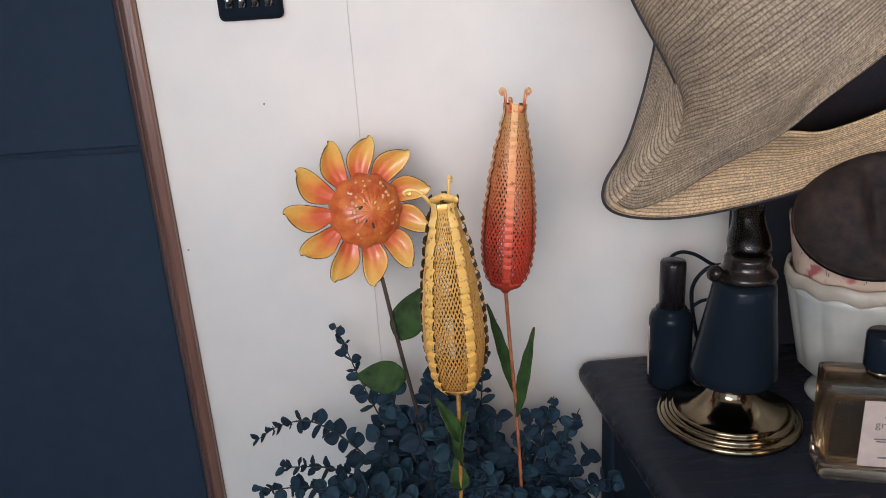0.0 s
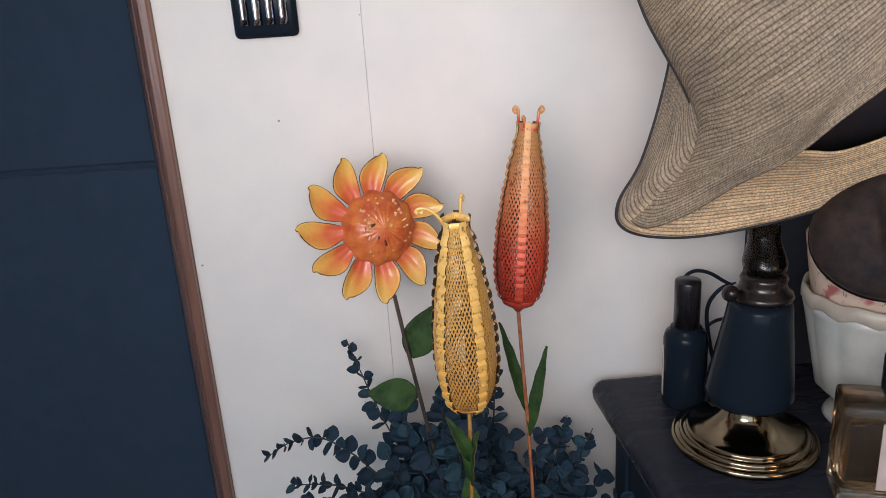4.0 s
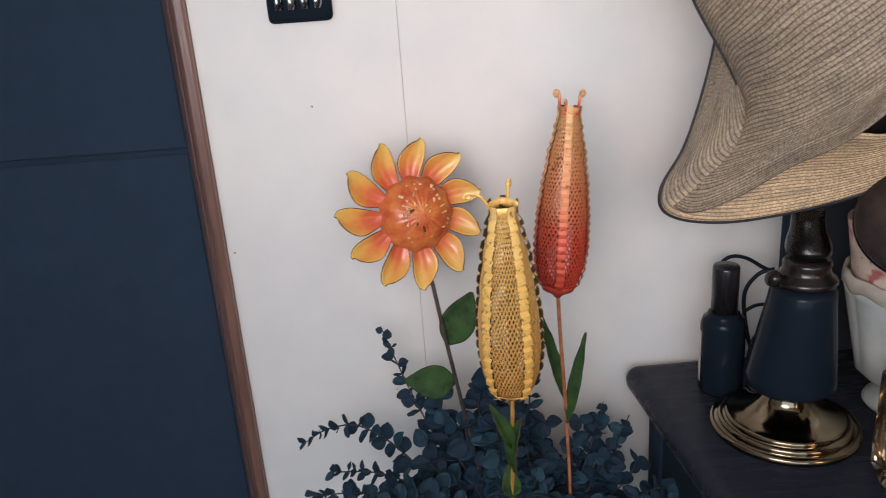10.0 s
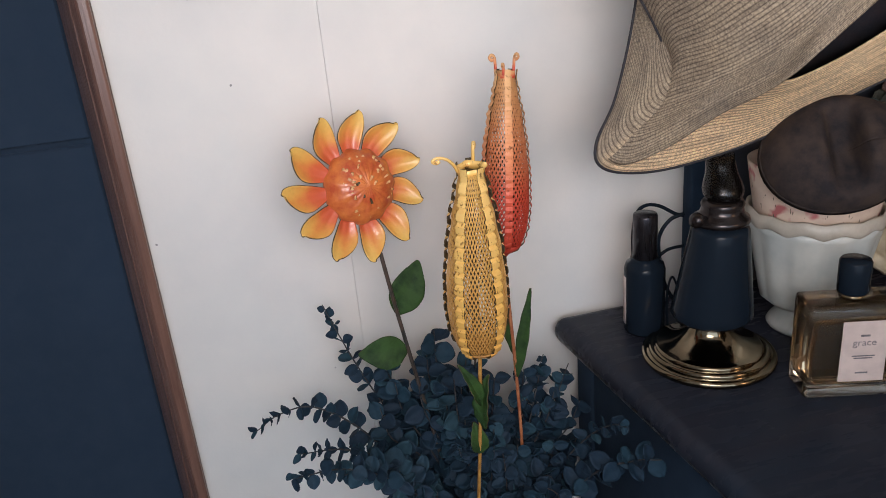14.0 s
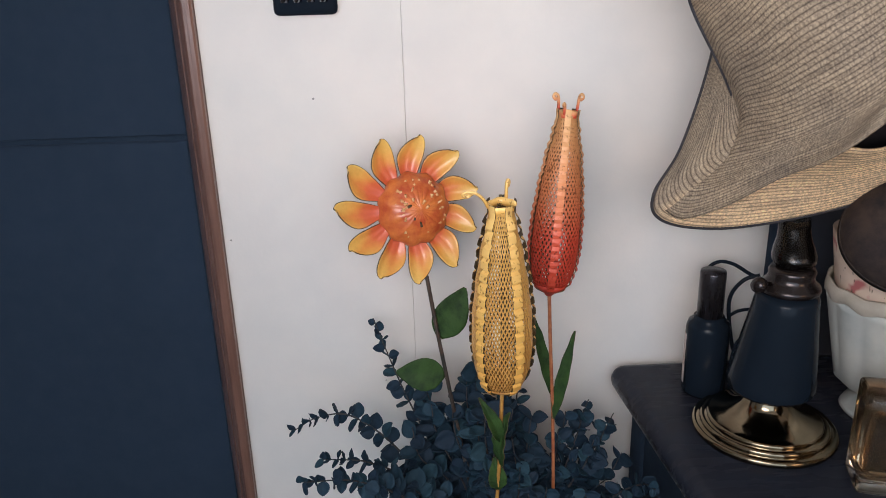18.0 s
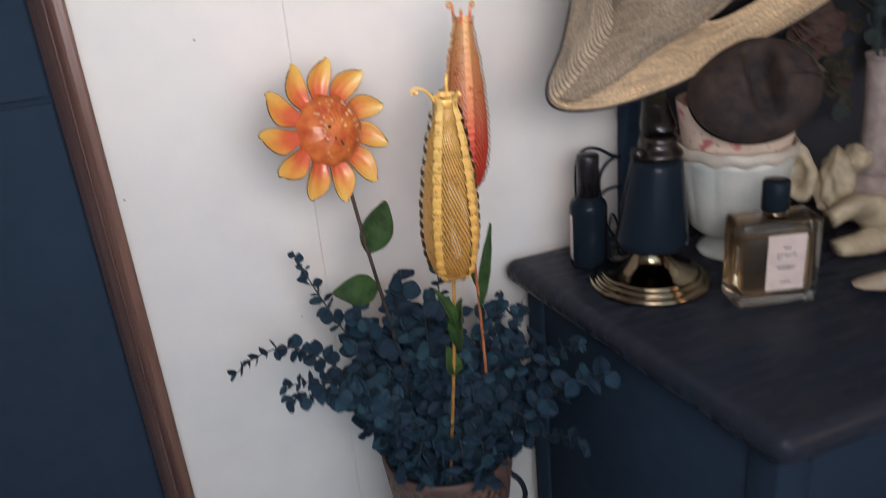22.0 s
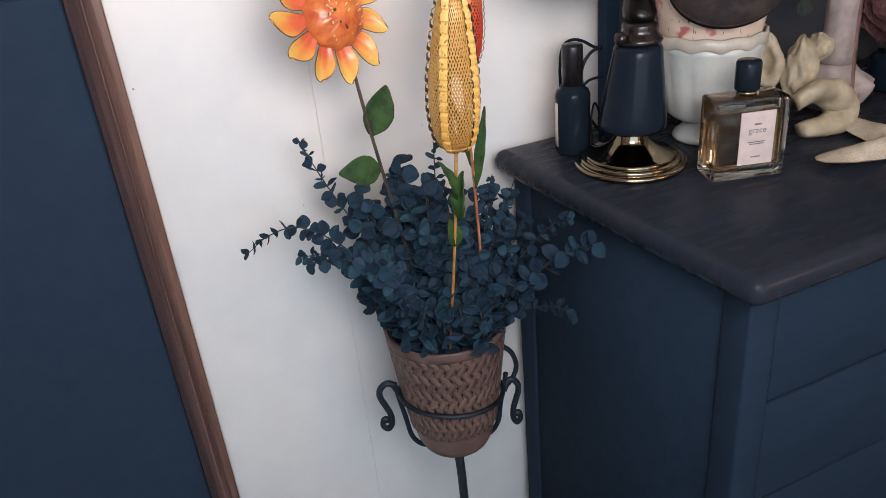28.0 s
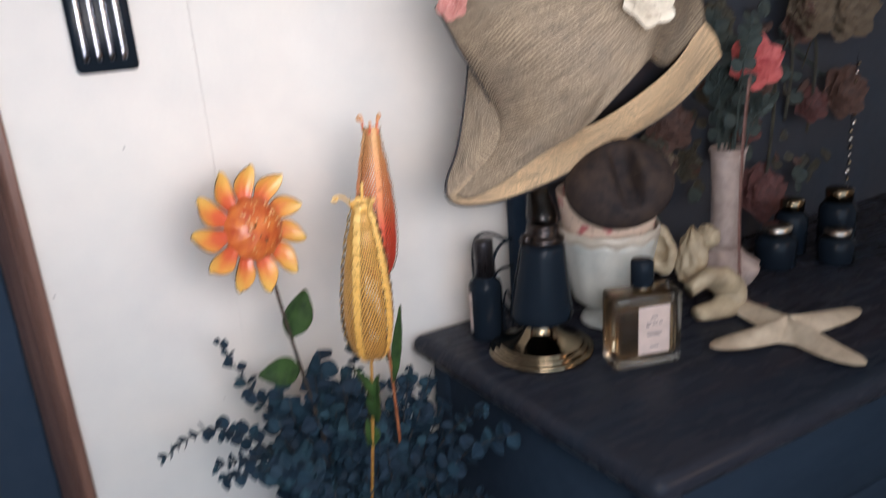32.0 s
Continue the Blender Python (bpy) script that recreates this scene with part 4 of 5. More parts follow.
part("edge_binding", tube(spline([c[0] for c in (low, side, belly, fold, back)], 12), 0.0016, 8), EDGE_OUTLINE, hat, "thin dark line added for the shadowed edge")
# the crown behind; the shade of its hollow is put into the colour
crown_m = frame_of((0.278, -0.197, 1.130), (0.18, 0.80, 0.30), (1, 0, 0.25))
part("crown", lathe([(0.150, 0.0), (0.140, 0.012), (0.128, 0.05), (0.118, 0.09), (0.09, 0.12), (0.002, 0.125)], 48, m=crown_m @ Matrix.Diagonal((0.84, 0.60, 0.9, 1))), HAT_HOLLOW, hat, "inside of the crown, coloured with the shade of its hollow")
CREAM = two_tone("cream silk flower", (0.55, 0.5, 0.42), (0.75, 0.70, 0.60), 60, 0.6, bump=0.3)
PINK = two_tone("faded pink silk", (0.45, 0.16, 0.15), (0.62, 0.33, 0.29), 60, 0.65, bump=0.3)


def rosette(parent, at, normal, size, material, layers=3):
    m = frame_of(at, normal, (1, 0.3, 0))
    for ring in range(layers):
        for k in range(6 - ring):
            a = math.tau * k / (6 - ring) + ring * 0.5
            s = size * (1 - 0.27 * ring)

            def f(u, v, s=s, ring=ring):
                q = (v - 0.5) * 2
                w = 0.5 * s * math.sin(math.pi * min(1, 0.12 + u * 0.85)) ** 0.7
                return (u * s, q * w, 0.25 * s * u * u * (0.6 + 0.9 * ring) + 0.12 * s * q * q + 0.03 * s * math.sin(9 * q + 4 * u))
            ob = part("petal", sheet(f, 8, 8, 0.0005), material, parent)
            ob.matrix_local = m @ Matrix.Translation((0, 0, 0.003 * ring)) @ Matrix.Rotation(a, 4, "Z")


rosette(hat, (0.222, -0.350, 1.226), (-0.2, -0.9, 0.35), 0.032, CREAM)
rosette(hat, (0.070, -0.205, 1.236), (-0.7, -0.7, 0.2), 0.019, PINK)

# ---- brown felt hat hung under it ----
FELT = two_tone("dark brown felt", (0.026, 0.023, 0.026), (0.058, 0.043, 0.037), 45, 0.9, bump=0.3, fine=700)
FELT.node_tree.nodes["Principled BSDF"].inputs["Specular IOR Level"].default_value = 0.08
felt = thing("felt_hat", "dark brown felt hat with a pinched crown below straw hat", "felt hat", at=(0.312, -0.205, 0.984))
fm = frame_of((0, 0, 0), (-0.42, -0.72, 0.50), (1, -0.4, 0.1))


def crown(a, r):
    x, y = 0.073 * r * math.cos(a), 0.061 * r * math.sin(a)
    h = 0.044 * (1 - r ** 3.2) ** 0.7 if r < 1 else 0
    dent = 0.034 * math.exp(-((x - 0.004) / 0.017) ** 4) * max(0, 1 - (y / 0.05) ** 2)
    return Vector((x, y, h - dent))


def felt_surface(u, v):
    return fm @ crown(math.tau * u, max(0.001, v))


part("crown", sheet(felt_surface, 60, 24, 0.002), FELT, felt)
part("band", lathe([(0.0728, -0.001), (0.0738, 0.001), (0.0736, 0.008), (0.0722, 0.0085), (0.0715, 0.0)], 60, m=fm @ Matrix.Diagonal((1, 0.84, 1, 1)), close=True), FELT, felt, "narrow ribbon band")

# ---- oil lamp ----
CAP = two_tone("bronze cap", (0.035, 0.034, 0.042), (0.07, 0.062, 0.066), 20, 0.28, stretch=(4, 4, 0.3), metal=0.8, bump=0.05)
GLASS = shader("clear glass", (0.9, 0.93, 0.95), 0.03)[0]
GLASS.node_tree.nodes["Principled BSDF"].inputs["Transmission Weight"].default_value = 1.0
GLASS.node_tree.nodes["Principled BSDF"].inputs["IOR"].default_value = 1.45
# Clear glass tinted dark so that bright refractions do not show.
TINTED_GLASS = shader("dark-tinted glass", (0.12, 0.12, 0.13), 0.22)[0]
TINTED_GLASS.node_tree.nodes["Principled BSDF"].inputs["Transmission Weight"].default_value = 1.0
TINTED_GLASS.node_tree.nodes["Principled BSDF"].inputs["IOR"].default_value = 1.4
lamp = thing("oil_lamp", "brass-footed lamp with black tapered column and dark-tinted chimney", "lamp", at=(0.193, -0.178, 0.7602))
foot = [(0.02, 0.0), (0.0715, 0.0)]
for r, z, q in ((0.0735, 0.0040, 0.0040), (0.0655, 0.0095, 0.0036), (0.0585, 0.0142, 0.0032)):
    foot += [(r - q + q * math.cos(radians(e)), z + q * math.sin(radians(e))) for e in range(-60, 81, 14)]
foot += [(0.0535, 0.0178), (0.050, 0.0192), (0.043, 0.0218), (0.034, 0.0268), (0.0265, 0.033), (0.0205, 0.041), (0.0215, 0.046), (0.019, 0.05), (0.01, 0.05)]
part("brass_foot", lathe(foot, 96), BRASS, lamp)
TILT = Matrix(((1, 0, 0.06, -0.0018), (0, 1, 0, 0), (0, 0, 1, 0), (0, 0, 0, 1)))  # sheared so that the lamp's upper parts fit the camera's view
part("column", lathe([(0.012, 0.0505), (0.0415, 0.052), (0.0440, 0.056), (0.0432, 0.064), (0.0375, 0.105), (0.0318, 0.144), (0.0308, 0.153), (0.0285, 0.158), (0.012, 0.16)], 56, m=TILT), BLACK_GLOSS, lamp, "glossy black tapered column")
BRONZE = two_tone("dark bronze", (0.020, 0.018, 0.020), (0.045, 0.037, 0.036), 20, 0.22, metal=0.7, bump=0.06)
part("collar", lathe([(0.012, 0.1602), (0.0285, 0.161), (0.0300, 0.164), (0.0285, 0.168), (0.0235, 0.172), (0.0215, 0.178), (0.0225, 0.182), (0.0205, 0.186), (0.012, 0.187)], 48, m=TILT), BRONZE, lamp, "dark bronze collar")
knob_m = TILT @ frame_of((-0.024, -0.008, 0.172), (-1, -0.3, 0.05))
part("knob", lathe([(0.0022, 0.0), (0.0022, 0.007), (0.0062, 0.0085), (0.0082, 0.012), (0.0082, 0.0155), (0.006, 0.019), (0.001, 0.0205)], 24, m=knob_m, scallop=lambda a, k: 1 + 0.03 * math.sin(12 * a)), BRONZE, lamp, "round bronze wick knob")
# Sheared back too, so it meets the hat's rim in the camera's view.
part("chimney", lathe([(0.0165, 0.1875), (0.0205, 0.192), (0.0212, 0.198), (0.0190, 0.206), (0.0165, 0.213), (0.0152, 0.222), (0.0150, 0.2315), (0.0140, 0.2315), (0.0142, 0.222), (0.0155, 0.2125), (0.0178, 0.206), (0.0200, 0.198), (0.0194, 0.193), (0.0160, 0.189)], 36, m=TILT @ Matrix(((1, 0, 0, 0), (0, 1, 0.35, -0.35 * 0.19), (0, 0, 1, 0), (0, 0, 0, 1))), close=True), TINTED_GLASS, lamp, "dark-tinted glass chimney")

# ---- spray bottle and loose cord ----
PAPER = two_tone("pale paper label", (0.50, 0.41, 0.38), (0.60, 0.49, 0.45), 50, 0.65, bump=0.1)
spray = thing("spray_bottle", "black spray bottle with bronze cap and pale label", "bottle", at=(0.158, -0.093, 0.7603))
part("body", lathe([(0.012, 0.0), (0.0225, 0.0005), (0.0242, 0.004), (0.0242, 0.082), (0.022, 0.089), (0.017, 0.093), (0.017, 0.0955), (0.008, 0.096)], 40), BLACK_GLOSS, spray)
part("cap", lathe([(0.008, 0.0962), (0.0142, 0.0965), (0.0142, 0.148), (0.0134, 0.1505), (0.002, 0.151)], 36), CAP, spray, "bronze metal cap")


def label_wrap(u, v):
    a = radians(138 + 44 * u)
    return (0.0246 * math.cos(a), 0.0246 * math.sin(a), 0.012 + 0.062 * v)


part("label", sheet(label_wrap, 14, 4, 0.0003), PAPER, spray, "pale paper label")
cord = thing("lamp_cord", "thin black cord looping behind the bottle", "cord")
part("cord", tube(spline([(0.160, -0.060, 0.84), (0.1605, -0.058, 0.872), (0.166, -0.056, 0.897), (0.178, -0.056, 0.906), (0.194, -0.060, 0.904), (0.212, -0.065, 0.893), (0.222, -0.07, 0.890)], 10), 0.0022, 8), BLACK_GLOSS, cord)
part("cord", tube(spline([(0.222, -0.07, 0.893), (0.205, -0.065, 0.885), (0.192, -0.064, 0.862), (0.196, -0.066, 0.82), (0.205, -0.068, 0.79), (0.222, -0.085, 0.765), (0.228, -0.12, 0.7632)], 10), 0.0024, 8), BLACK_GLOSS, cord)
part("cord", tube(spline([(0.194, -0.065, 0.842), (0.205, -0.066, 0.848), (0.224, -0.068, 0.850)], 10), 0.002, 8), BLACK_GLOSS, cord)
part("cord", tube(spline([(0.186, -0.10, 0.763), (0.187, -0.095, 0.80), (0.196, -0.09, 0.822), (0.205, -0.09, 0.80), (0.202, -0.095, 0.765)], 10), 0.0014, 8), BLACK_GLOSS, cord)

# ---- white footed planter with a floral upper band ----
CHINA = two_tone("white glazed china", (0.39, 0.42, 0.41), (0.53, 0.54, 0.505), 16, 0.4, bump=0.06, coat=0.3)


def floral():
    m, tree, b = shader("cream china with pink flowers", (0.7, 0.6, 0.5), 0.4, 0, 0.3)
    base = ramp(tree, grain(tree, 20), [(0.35, (0.52, 0.40, 0.32)), (0.65, (0.66, 0.52, 0.42))])
    blot = ramp(tree, grain(tree, 34, 2), [(0.56, (0, 0, 0)), (0.64, (1, 1, 1))])
    twig = ramp(tree, grain(tree, 120, 2, stretch=(2, 2, 0.6)), [(0.66, (0, 0, 0)), (0.70, (1, 1, 1))])
    col = mix(tree, blot, base, (0.42, 0.13, 0.13))
    col = mix(tree, twig, col, (0.12, 0.10, 0.07))
    tree.links.new(col, b.inputs["Base Color"])
    relief(tree, b, grain(tree, 150), 0.15)
    return m


FLORAL = floral()
LIP = two_tone("cream glazed lip", (0.38, 0.345, 0.29), (0.50, 0.45, 0.38), 30, 0.45, bump=0.1, coat=0.2)
cup = thing("china_planter", "white footed china planter with scalloped lip and floral rim", "planter", at=(0.335, -0.155, 0.7602))
part("foot", lathe([(0.01, 0.0), (0.040, 0.0005), (0.0425, 0.004), (0.040, 0.009), (0.031, 0.017), (0.024, 0.024), (0.023, 0.030), (0.01, 0.031)], 48), CHINA, cup)
part("bowl", lathe([(0.010, 0.0312), (0.044, 0.034), (0.0525, 0.042), (0.058, 0.07), (0.064, 0.10), (0.070, 0.13), (0.072, 0.138), (0.068, 0.139), (0.060, 0.10), (0.050, 0.05), (0.01, 0.042)], 120,
                   scallop=lambda a, k: 1 + 0.030 * (abs(math.sin(6 * a)) - 0.5) * (1 if 0.1 < k < 0.7 else 0.2)), CHINA, cup)
bm = bmesh.new()
lathe([(0.0722, 0.138), (0.0736, 0.139), (0.0740, 0.144), (0.0730, 0.152), (0.0705, 0.153), (0.0690, 0.148), (0.070, 0.138)], 120, bm, close=True)
for v in bm.verts:
    a = math.atan2(v.co.y, v.co.x)
    v.co.z += 0.0015 * abs(math.sin(6 * a)) - (0.0035 if v.co.z < 0.1395 else 0.001) * abs(math.cos(6 * a)) ** 1.5
part("lip", bm, LIP, cup, "cream scalloped lip")
part("upper_band", lathe([(0.064, 0.1395), (0.0655, 0.15), (0.070, 0.178), (0.074, 0.205), (0.072, 0.206), (0.068, 0.178), (0.062, 0.145)], 80, close=True, scallop=lambda a, k: 1 + 0.02 * math.sin(6 * a) * k), FLORAL, cup, "cream band painted with pink flowers")

# ---- perfume ----
AMBER = shader("pale amber glass", (0.72, 0.52, 0.32), 0.05)[0]
AMBER.node_tree.nodes["Principled BSDF"].inputs["Transmission Weight"].default_value = 0.95
AMBER.node_tree.nodes["Principled BSDF"].inputs["IOR"].default_value = 1.3
perfume = thing("perfume_bottle", "square glass perfume bottle with black cap and pale label", "perfume bottle", at=(0.282, -0.283, 0.7602))
perfume.rotation_euler = (0, 0, radians(-17))
part("bottle", box((-0.047, -0.023, 0.0), (0.047, 0.023, 0.102), 0.005, 3), GLASS, perfume)
part("scent", box((-0.040, -0.017, 0.014), (0.040, 0.017, 0.084), 0.004, 2), AMBER, perfume, "pale amber scent")
part("neck", lathe([(0.006, 0.1022), (0.012, 0.1025), (0.0125, 0.108), (0.006, 0.1085)], 28), BRASS, perfume)
part("cap", lathe([(0.006, 0.1087), (0.0145, 0.109), (0.0150, 0.111), (0.0150, 0.141), (0.0135, 0.1435), (0.002, 0.144)], 36), BLACK_GLOSS, perfume, "black cap")
label = part("label", box((-0.016, -0.0242, 0.020), (0.028, -0.0236, 0.087), 0.0002, 1), PAPER, perfume, "pale paper label", smooth=False)
INK = two_tone("grey ink", (0.10, 0.09, 0.10), (0.2, 0.18, 0.19), 200, 0.7)
for z, w, h in ((0.0715, 0.009, 0.002), (0.049, 0.022, 0.0012), (0.0465, 0.018, 0.0012), (0.030, 0.012, 0.0016)):
    part("print_bar", box((0.006 - w / 2, -0.0247, z - h / 2), (0.006 + w / 2, -0.0243, z + h / 2)), INK, label, smooth=False)
text = bpy.data.curves.new("word", "FONT")
text.body, text.size, text.extrude, text.align_x = "grace", 0.0105, 0.0001, "CENTER"
word = new("word", text)
word.data.materials.append(INK)
word.parent = label
word.matrix_local = pose(0.006, -0.0245, 0.0605, 90, 0, 0)

# ---- vase with a red flower and dark greens ----
BISQUE = two_tone("white bisque", (0.29, 0.23, 0.21), (0.46, 0.375, 0.345), 30, 0.5, bump=0.25, fine=200)
vase = thing("bud_vase", "tall white bud vase with spread foot holding red flower", "vase", at=(0.567, -0.165, 0.7602))
part("foot", lathe([(0.012, 0.0), (0.034, 0.001), (0.044, 0.012), (0.054, 0.030), (0.056, 0.038), (0.05, 0.043), (0.036, 0.052), (0.0255, 0.066), (0.012, 0.067)], 84,
                   scallop=lambda a, k: 1 + (0.05 * math.sin(9 * a) if 0.2 < k < 0.8 else 0.008 * math.sin(9 * a))), BISQUE, vase)
part("neck", lathe([(0.012, 0.0672), (0.0245, 0.068), (0.0225, 0.085), (0.022, 0.11), (0.0225, 0.16), (0.025, 0.205), (0.0265, 0.222)], 48, scallop=lambda a, k: 1 + 0.008 * math.sin(9 * a)), BISQUE, vase)
part("lip", lathe([(0.0267, 0.2215), (0.0285, 0.224), (0.0285, 0.228), (0.0262, 0.229), (0.022, 0.222)], 48, close=True), BISQUE, vase)
GREENERY = two_tone("dark dried greenery", (0.018, 0.032, 0.034), (0.036, 0.052, 0.048), 60, 0.7)
CORAL = two_tone("coral red silk", (0.38, 0.045, 0.055), (0.56, 0.13, 0.125), 50, 0.6, bump=0.3)
bloom = thing("red_flower", "coral red silk flower standing in the vase", "silk flower", at=(0.567, -0.165, 0.85))
part("stem", tube(spline([(0, 0, -0.03), (0.010, 0, 0.15), (0.034, -0.005, 0.258)], 8), 0.003, 8), GREENERY, bloom)
rosette(bloom, (0.036, -0.010, 0.262), (-0.4, -0.8, 0.35), 0.043, CORAL, 5)
spray_leaf = leaf_data[2].copy()
spray_leaf.materials[0] = GREENERY
rng = random.Random(21)
for k in range(7):
    a = rng.uniform(0, math.tau)
    g = thing("greenery_spray", "dark dried leafy spray standing in the vase", "dried spray", "dried sprays in the vase", at=(0.567 + 0.008 * math.cos(a), -0.165 + 0.008 * math.sin(a), 0.95))
    tip = Vector((0.05 * math.cos(a) + 0.02, 0.03 * math.sin(a), rng.uniform(0.1, 0.24)))
    line = spline([Vector((0, 0, -0.1)), tip * 0.45 + Vector((0, 0, 0.02)), tip], 12)
    part("stem", tube(line, 0.0015, 6), GREENERY, g)
    for i in range(5, len(line), 2):
        if line[i].z < 0.055:
            continue
        for sgn in (-1, 1):
            ob = new("leaf", spray_leaf)
            ob.parent = g
            ob.matrix_local = frame_of(line[i], (rng.uniform(-0.5, 0.5), -1, rng.uniform(-0.3, 0.6)), (sgn, 0, 0.6)) @ Matrix.Scale(1.25, 4)

# ---- cream shell, starfish, ribbon, small jars ----
SHELL = two_tone("cream shell", (0.26, 0.21, 0.14), (0.47, 0.39, 0.27), 30, 0.55, bump=0.4, fine=120)


shells = thing("ruffled_shells", "cream ruffled seashells heaped beside the vase", "seashells", at=(0.422, -0.205, 0.7602))


def lumpy(at, radii, spin, name, seed, squash=1.0):
    """A knobbly rounded shell body with shallow folds."""
    def f(u, v):
        a, b = math.tau * u, math.pi * (v - 0.5) * 0.998
        d = Vector((math.cos(a) * math.cos(b), math.sin(a) * math.cos(b), math.sin(b)))
        r = 1 + 0.22 * noise.noise(d * 1.7 + Vector((seed, 0, 0))) + 0.09 * noise.noise(d * 4.5 + Vector((0, seed, 0))) + 0.05 * math.sin(7 * a + 5 * b)
        return (radii[0] * r * d.x, radii[1] * r * d.y, radii[2] * r * d.z)
    ob = part(name, sheet(f, 56, 28, 0.001), SHELL, shells)
    ob.matrix_local = Matrix.Translation(at) @ Euler((0, radians(squash), radians(spin))).to_matrix().to_4x4()


def shell_cup(at, facing, radii, deep, seed, name="cup"):
    """A shell lying on its side: a smooth cup with a thick, slightly wavy lip."""
    m = frame_of(at, facing, (1, -0.2, 0))
    pro = [(0.001, -1.0), (0.30, -0.95), (0.58, -0.79), (0.80, -0.54), (0.94, -0.26), (1.0, 0.0), (0.93, 0.20), (0.74, 0.29), (0.56, 0.24), (0.48, 0.08), (0.44, -0.22), (0.30, -0.50), (0.001, -0.62)]
    bm = lathe(pro, 60, scallop=lambda a, k: 1 + 0.07 * math.sin(2 * a + seed) + 0.045 * math.sin(5 * a + 2 * seed) + 0.012 * math.sin(17 * a))
    for v in bm.verts:
        v.co = m @ Vector((v.co.x * radii[0], v.co.y * radii[1], v.co.z * deep + 0.004 * math.sin(3 * math.atan2(v.co.y, v.co.x) + seed) * v.co.xy.length))
    part(name, bm, SHELL, shells)


lumpy((0.046, 0.012, 0.078), (0.026, 0.022, 0.042), 20, "body", 1.3, 10)
lumpy((0.070, 0.006, 0.108), (0.020, 0.017, 0.017), 10, "knob", 4.2, 20)
curl = [(-0.002, -0.028, 0.052), (0.026, -0.034, 0.062), (0.054, -0.035, 0.054), (0.076, -0.036, 0.034), (0.070, -0.040, 0.016), (0.040, -0.042, 0.0125), (0.006, -0.038, 0.013)]
bm = tube(spline(curl, 10), lambda q: 0.0085 + 0.0075 * math.sin(math.pi * min(1, 0.1 + 0.9 * q)), 14, flat=1.5)
for v in bm.verts:
    v.co += 0.0035 * noise.noise_vector(v.co * 38) + 0.0014 * noise.noise_vector(v.co * 120)
    v.co.z = max(v.co.z, 0.0006)
part("curled_lip", bm, SHELL, shells, "curled cream shell lip")
shell_cup((-0.004, 0.03, 0.098), (-0.6, -0.7, 0.35), (0.026, 0.036), 0.018, 4.4, "flap")

STAR = two_tone("bleached starfish", (0.42, 0.34, 0.25), (0.60, 0.51, 0.39), 40, 0.75, bump=0.8, fine=260)
star = thing("starfish", "bleached cream starfish lying on the dresser top", "starfish", at=(0.492, -0.348, 0.7602))


def star_point(q, a, sgn):
    arm = (0.5 + 0.5 * math.cos(4 * a)) ** 2.3
    R = 0.040 + 0.090 * arm
    h = 0.021 * (1 - q ** 1.8) * (0.55 + 0.45 * math.exp(-q * 1.5)) + 0.0008
    z = 0.004 + (h + 0.004 * arm * (1 - q)) * (1 if sgn > 0 else -0.16)
    lump = 0.0012 * noise.noise(Vector((60 * q * math.cos(a), 60 * q * math.sin(a), sgn)))
    return Vector((q * R * math.cos(a), q * R * math.sin(a), z + 0.007 * q * q * arm + lump * (1 if sgn > 0 else 0)))


for n in range(4):
    bm = bmesh.new()
    for sgn in (1, -1):
        rows = [[bm.verts.new(star_point(i / 12, math.tau * (n + (k - 10) / 20) / 4, sgn)) for k in range(21)] for i in range(13)]
        for a_, b_ in zip(rows, rows[1:]):
            for k in range(20):
                bm.faces.new((a_[k], a_[k + 1], b_[k + 1], b_[k]))
    bmesh.ops.remove_doubles(bm, verts=bm.verts, dist=0.0003)
    ob = part("arm", bm, STAR, star)
    ob.rotation_euler = (0, 0, radians(171))
RIBBON = two_tone("brown ribbon", (0.10, 0.05, 0.045), (0.2, 0.1, 0.085), 40, 0.6)
ribbon = thing("ribbon", "thin brown ribbon hanging down the front of the vase", "ribbon")


def ribbon_line(u, v):
    p = spline([(0.56, -0.205, 1.10), (0.553, -0.207, 1.02), (0.545, -0.212, 0.93), (0.535, -0.22, 0.86), (0.530, -0.23, 0.80), (0.535, -0.245, 0.766), (0.55, -0.27, 0.7625)], 8)
    q = u * (len(p) - 1)
    i = min(len(p) - 2, int(q))
    return p[i].lerp(p[i + 1], q - i) + Vector((0.007 * (v - 0.5), 0.002 * math.sin(8 * u), 0))


part("band", sheet(ribbon_line, 40, 2, 0.0005), RIBBON, ribbon)
SILVER_LID = two_tone("worn silver lid", (0.35, 0.32, 0.30), (0.62, 0.57, 0.52), 30, 0.2, metal=1.0, bump=0.1)
for k, (x, y, r, h) in enumerate(((0.70, -0.16, 0.034, 0.075), (0.775, -0.13, 0.028, 0.10), (0.79, -0.21, 0.03, 0.06), (0.86, -0.16, 0.032, 0.11))):
    jar = thing("glass_jar", "small dark glass jar with bright lid", "jar", "dark jars on the dresser", at=(x, y, 0.7602))
    part("body", lathe([(0.4 * r, 0.0), (0.9 * r, 0.0005), (r, 0.005), (r, 0.66 * h), (0.8 * r, 0.76 * h), (0.62 * r, 0.78 * h), (0.3 * r, 0.785 * h)], 32), BLACK_GLOSS, jar)
    part("lid", lathe([(0.3 * r, 0.787 * h), (0.72 * r, 0.79 * h), (0.74 * r, 0.97 * h), (0.6 * r, h), (0.01 * r, h)], 32), (SILVER_LID, BRASS)[k % 2], jar)

# ---- added flowers and leaves in place of dim, unclear shapes along the dark panel ----
TAN = two_tone("dried tan petals", (0.085, 0.062, 0.043), (0.16, 0.12, 0.082), 50, 0.8, bump=0.4)
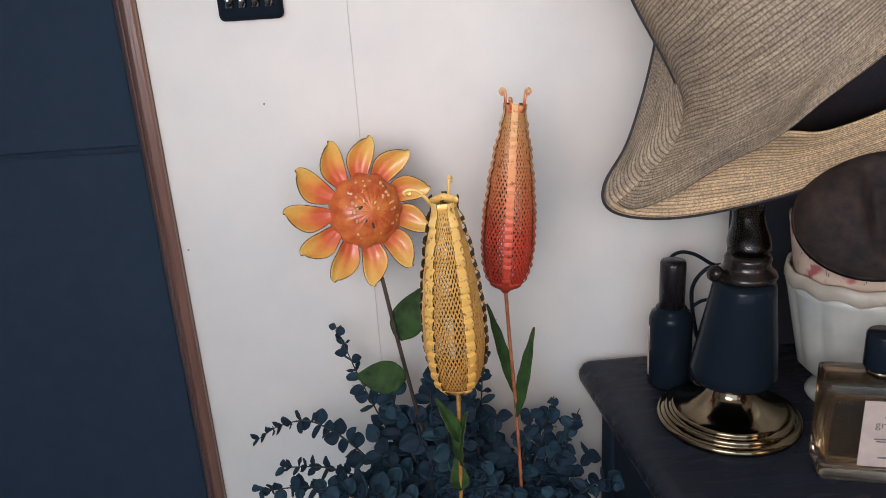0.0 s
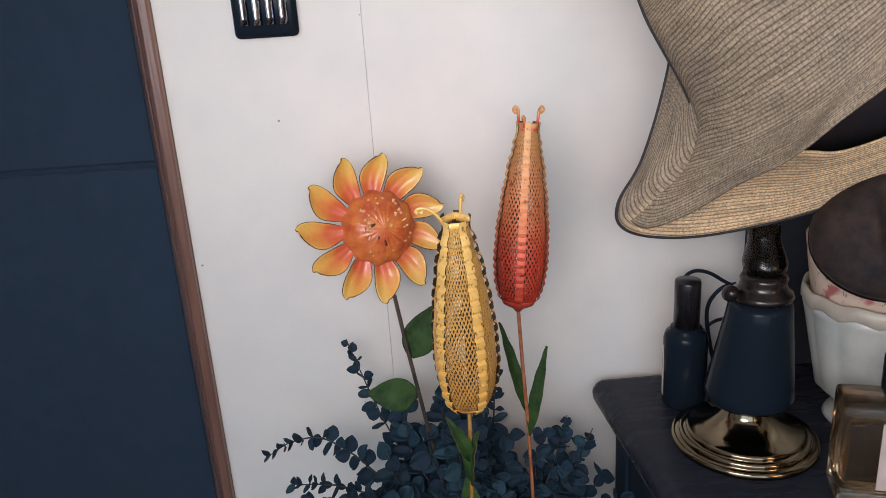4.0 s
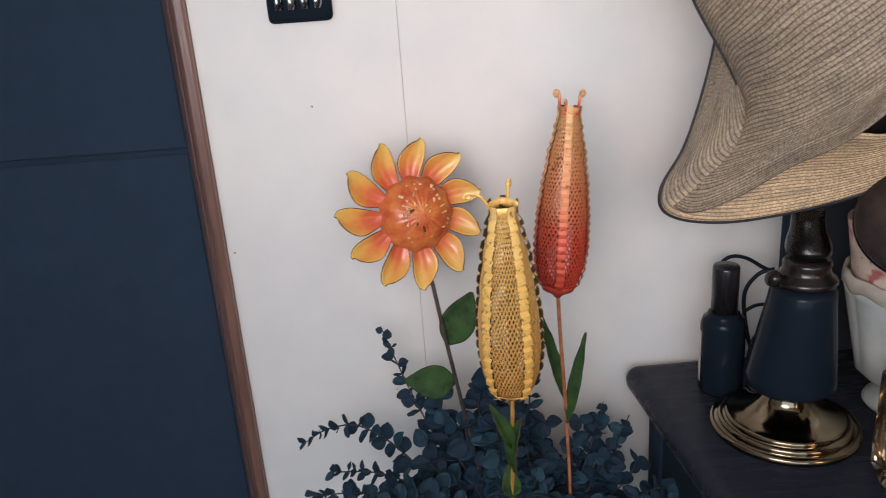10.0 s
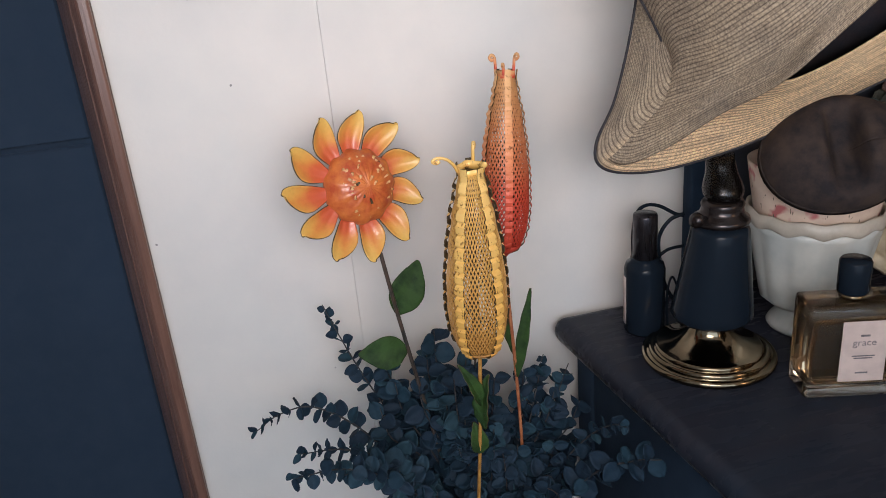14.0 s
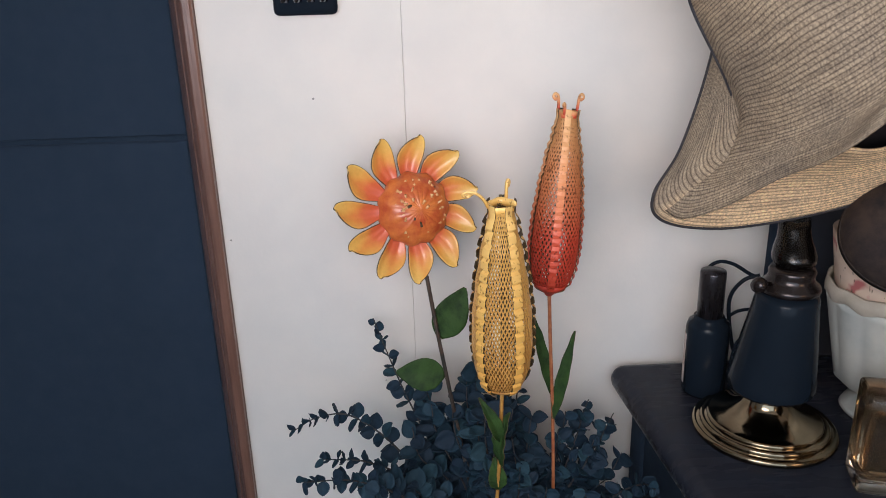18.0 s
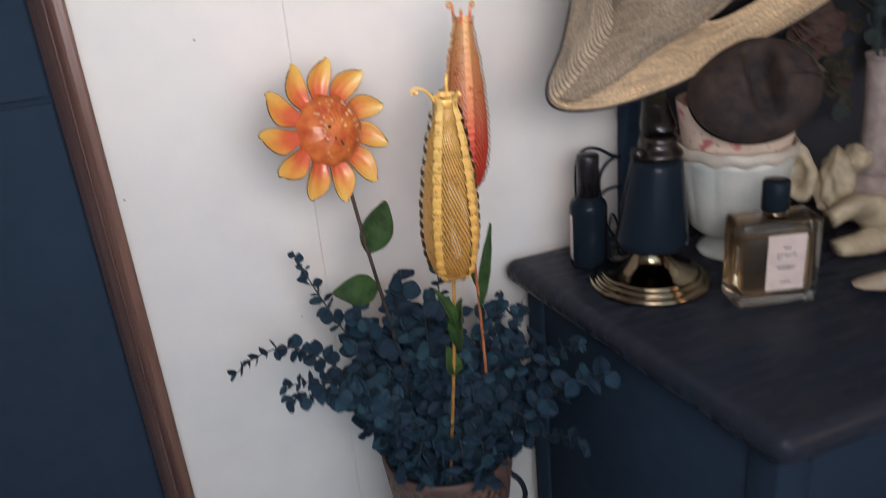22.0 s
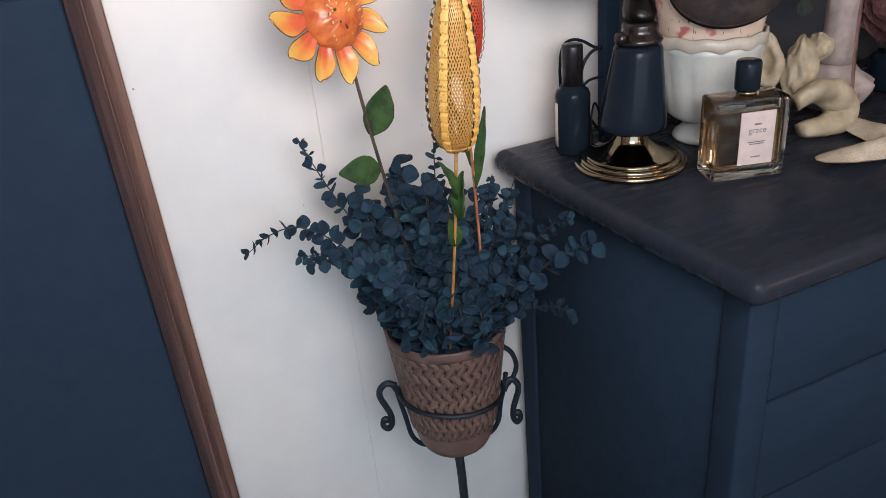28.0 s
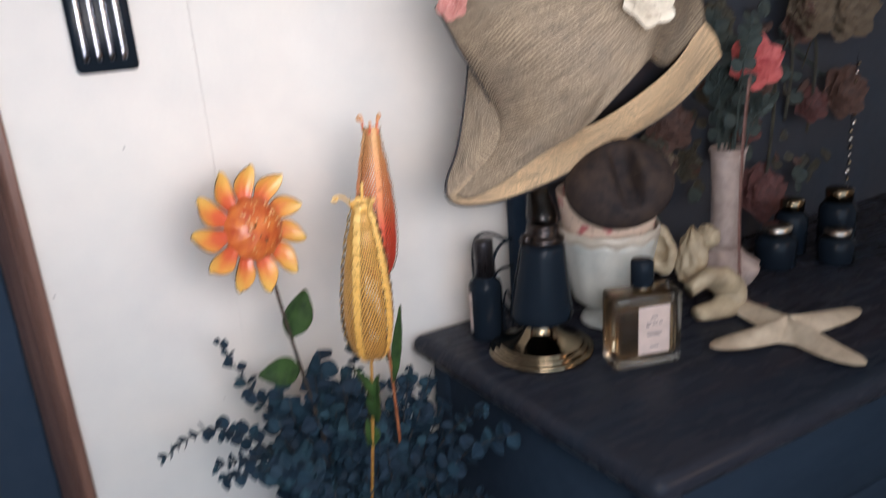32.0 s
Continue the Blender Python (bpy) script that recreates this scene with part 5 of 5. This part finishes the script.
RUST = two_tone("rust silk", (0.045, 0.025, 0.023), (0.105, 0.053, 0.040), 50, 0.7, bump=0.3)
WINE = two_tone("wine red silk", (0.052, 0.021, 0.022), (0.11, 0.040, 0.038), 50, 0.7, bump=0.3)
OLIVE = two_tone("olive dried moss", (0.028, 0.028, 0.024), (0.06, 0.055, 0.038), 50, 0.8, bump=0.4)
rng = random.Random(33)
garland = thing("dried_garland", "dark garland of flowers and leaves standing in for dim unclear shapes", "dried garland", at=(0.6, -0.052, 1.0))
part("vine", tube(spline([(-0.16, 0, -0.02), (-0.05, -0.005, 0.08), (0.08, -0.006, 0.02), (0.2, -0.004, 0.12), (0.34, 0.0, 0.05)], 10), 0.004, 8), GREENERY, garland)
for x, z, s, mt in ((-0.07, 0.03, 0.034, RUST), (-0.01, -0.06, 0.030, OLIVE), (0.175, -0.145, 0.056, WINE), (-0.085, -0.052, 0.046, TAN), (-0.055, 0.012, 0.046, RUST), (-0.11, -0.075, 0.034, TAN), (0.39, 0.012, 0.052, RUST), (0.27, 0.175, 0.060, TAN), (0.38, 0.165, 0.062, TAN), (0.0, 0.09, 0.028, RUST), (0.15, 0.05, 0.034, RUST), (0.30, 0.0, 0.036, WINE), (0.05, 0.17, 0.034, OLIVE), (0.25, 0.15, 0.04, RUST), (0.13, -0.02, 0.03, WINE), (-0.09, -0.02, 0.028, OLIVE)):
    rosette(garland, (x, -0.004, z), (rng.uniform(-0.5, 0.0), -0.9, rng.uniform(0.0, 0.5)), s, mt)
dry_leaves = []
for k, mt in enumerate((OLIVE, RUST, GREENERY)):
    me = leaf_data[k].copy()
    me.materials[0] = mt
    dry_leaves.append(me)
for x, z0, z1 in ((0.195, 0.10, -0.12), (0.235, 0.13, -0.02), (0.30, 0.12, -0.05)):
    part("tendril", tube(spline([(x - 0.03, -0.006, z0 - 0.05), (x - 0.012, -0.010, z0), (x, -0.010, z0 - 0.02), (x + 0.004, -0.008, (z0 + z1) / 2), (x, -0.004, z1)], 8), 0.0032, 8, flat=0.4), OLIVE, garland)
for k in range(110):
    ob = new("leaf", dry_leaves[k % 3])
    ob.parent = garland
    p = Vector((rng.uniform(-0.17, 0.36), rng.uniform(-0.012, 0.002), rng.uniform(-0.14, 0.24)))
    ob.matrix_local = frame_of(p, (rng.uniform(-0.6, 0.3), -1, rng.uniform(-0.4, 0.6)), (rng.uniform(-1, 1), 0, rng.uniform(-1, 1))) @ Matrix.Scale(rng.uniform(1.0, 1.9), 4)

# ---- string of bright beads hanging on the panel ----
SILVER = shader("bright bead metal", (0.85, 0.80, 0.72), 0.12, 1.0)[0]
beads = thing("bead_string", "string of small shiny metallic beads hanging on the dark panel", "bead string", at=(1.015, -0.066, 0.89))
part("thread", tube(spline([(0, 0, -0.085), (0.004, -0.001, 0), (-0.003, -0.001, 0.09), (0.002, 0, 0.19)], 8), 0.0006, 6), BLACK_GLOSS, beads)
rng = random.Random(9)
for k in range(17):
    r = rng.uniform(0.0034, 0.0058)
    z = -0.08 + 0.0158 * k
    part("bead", lathe([(0.0005, -r), (0.6 * r, -0.8 * r), (r, 0), (0.6 * r, 0.8 * r), (0.0005, r)], 12, m=Matrix.Translation((rng.uniform(-0.004, 0.004), -0.003, z))), (BRASS, SILVER)[k % 2], beads)
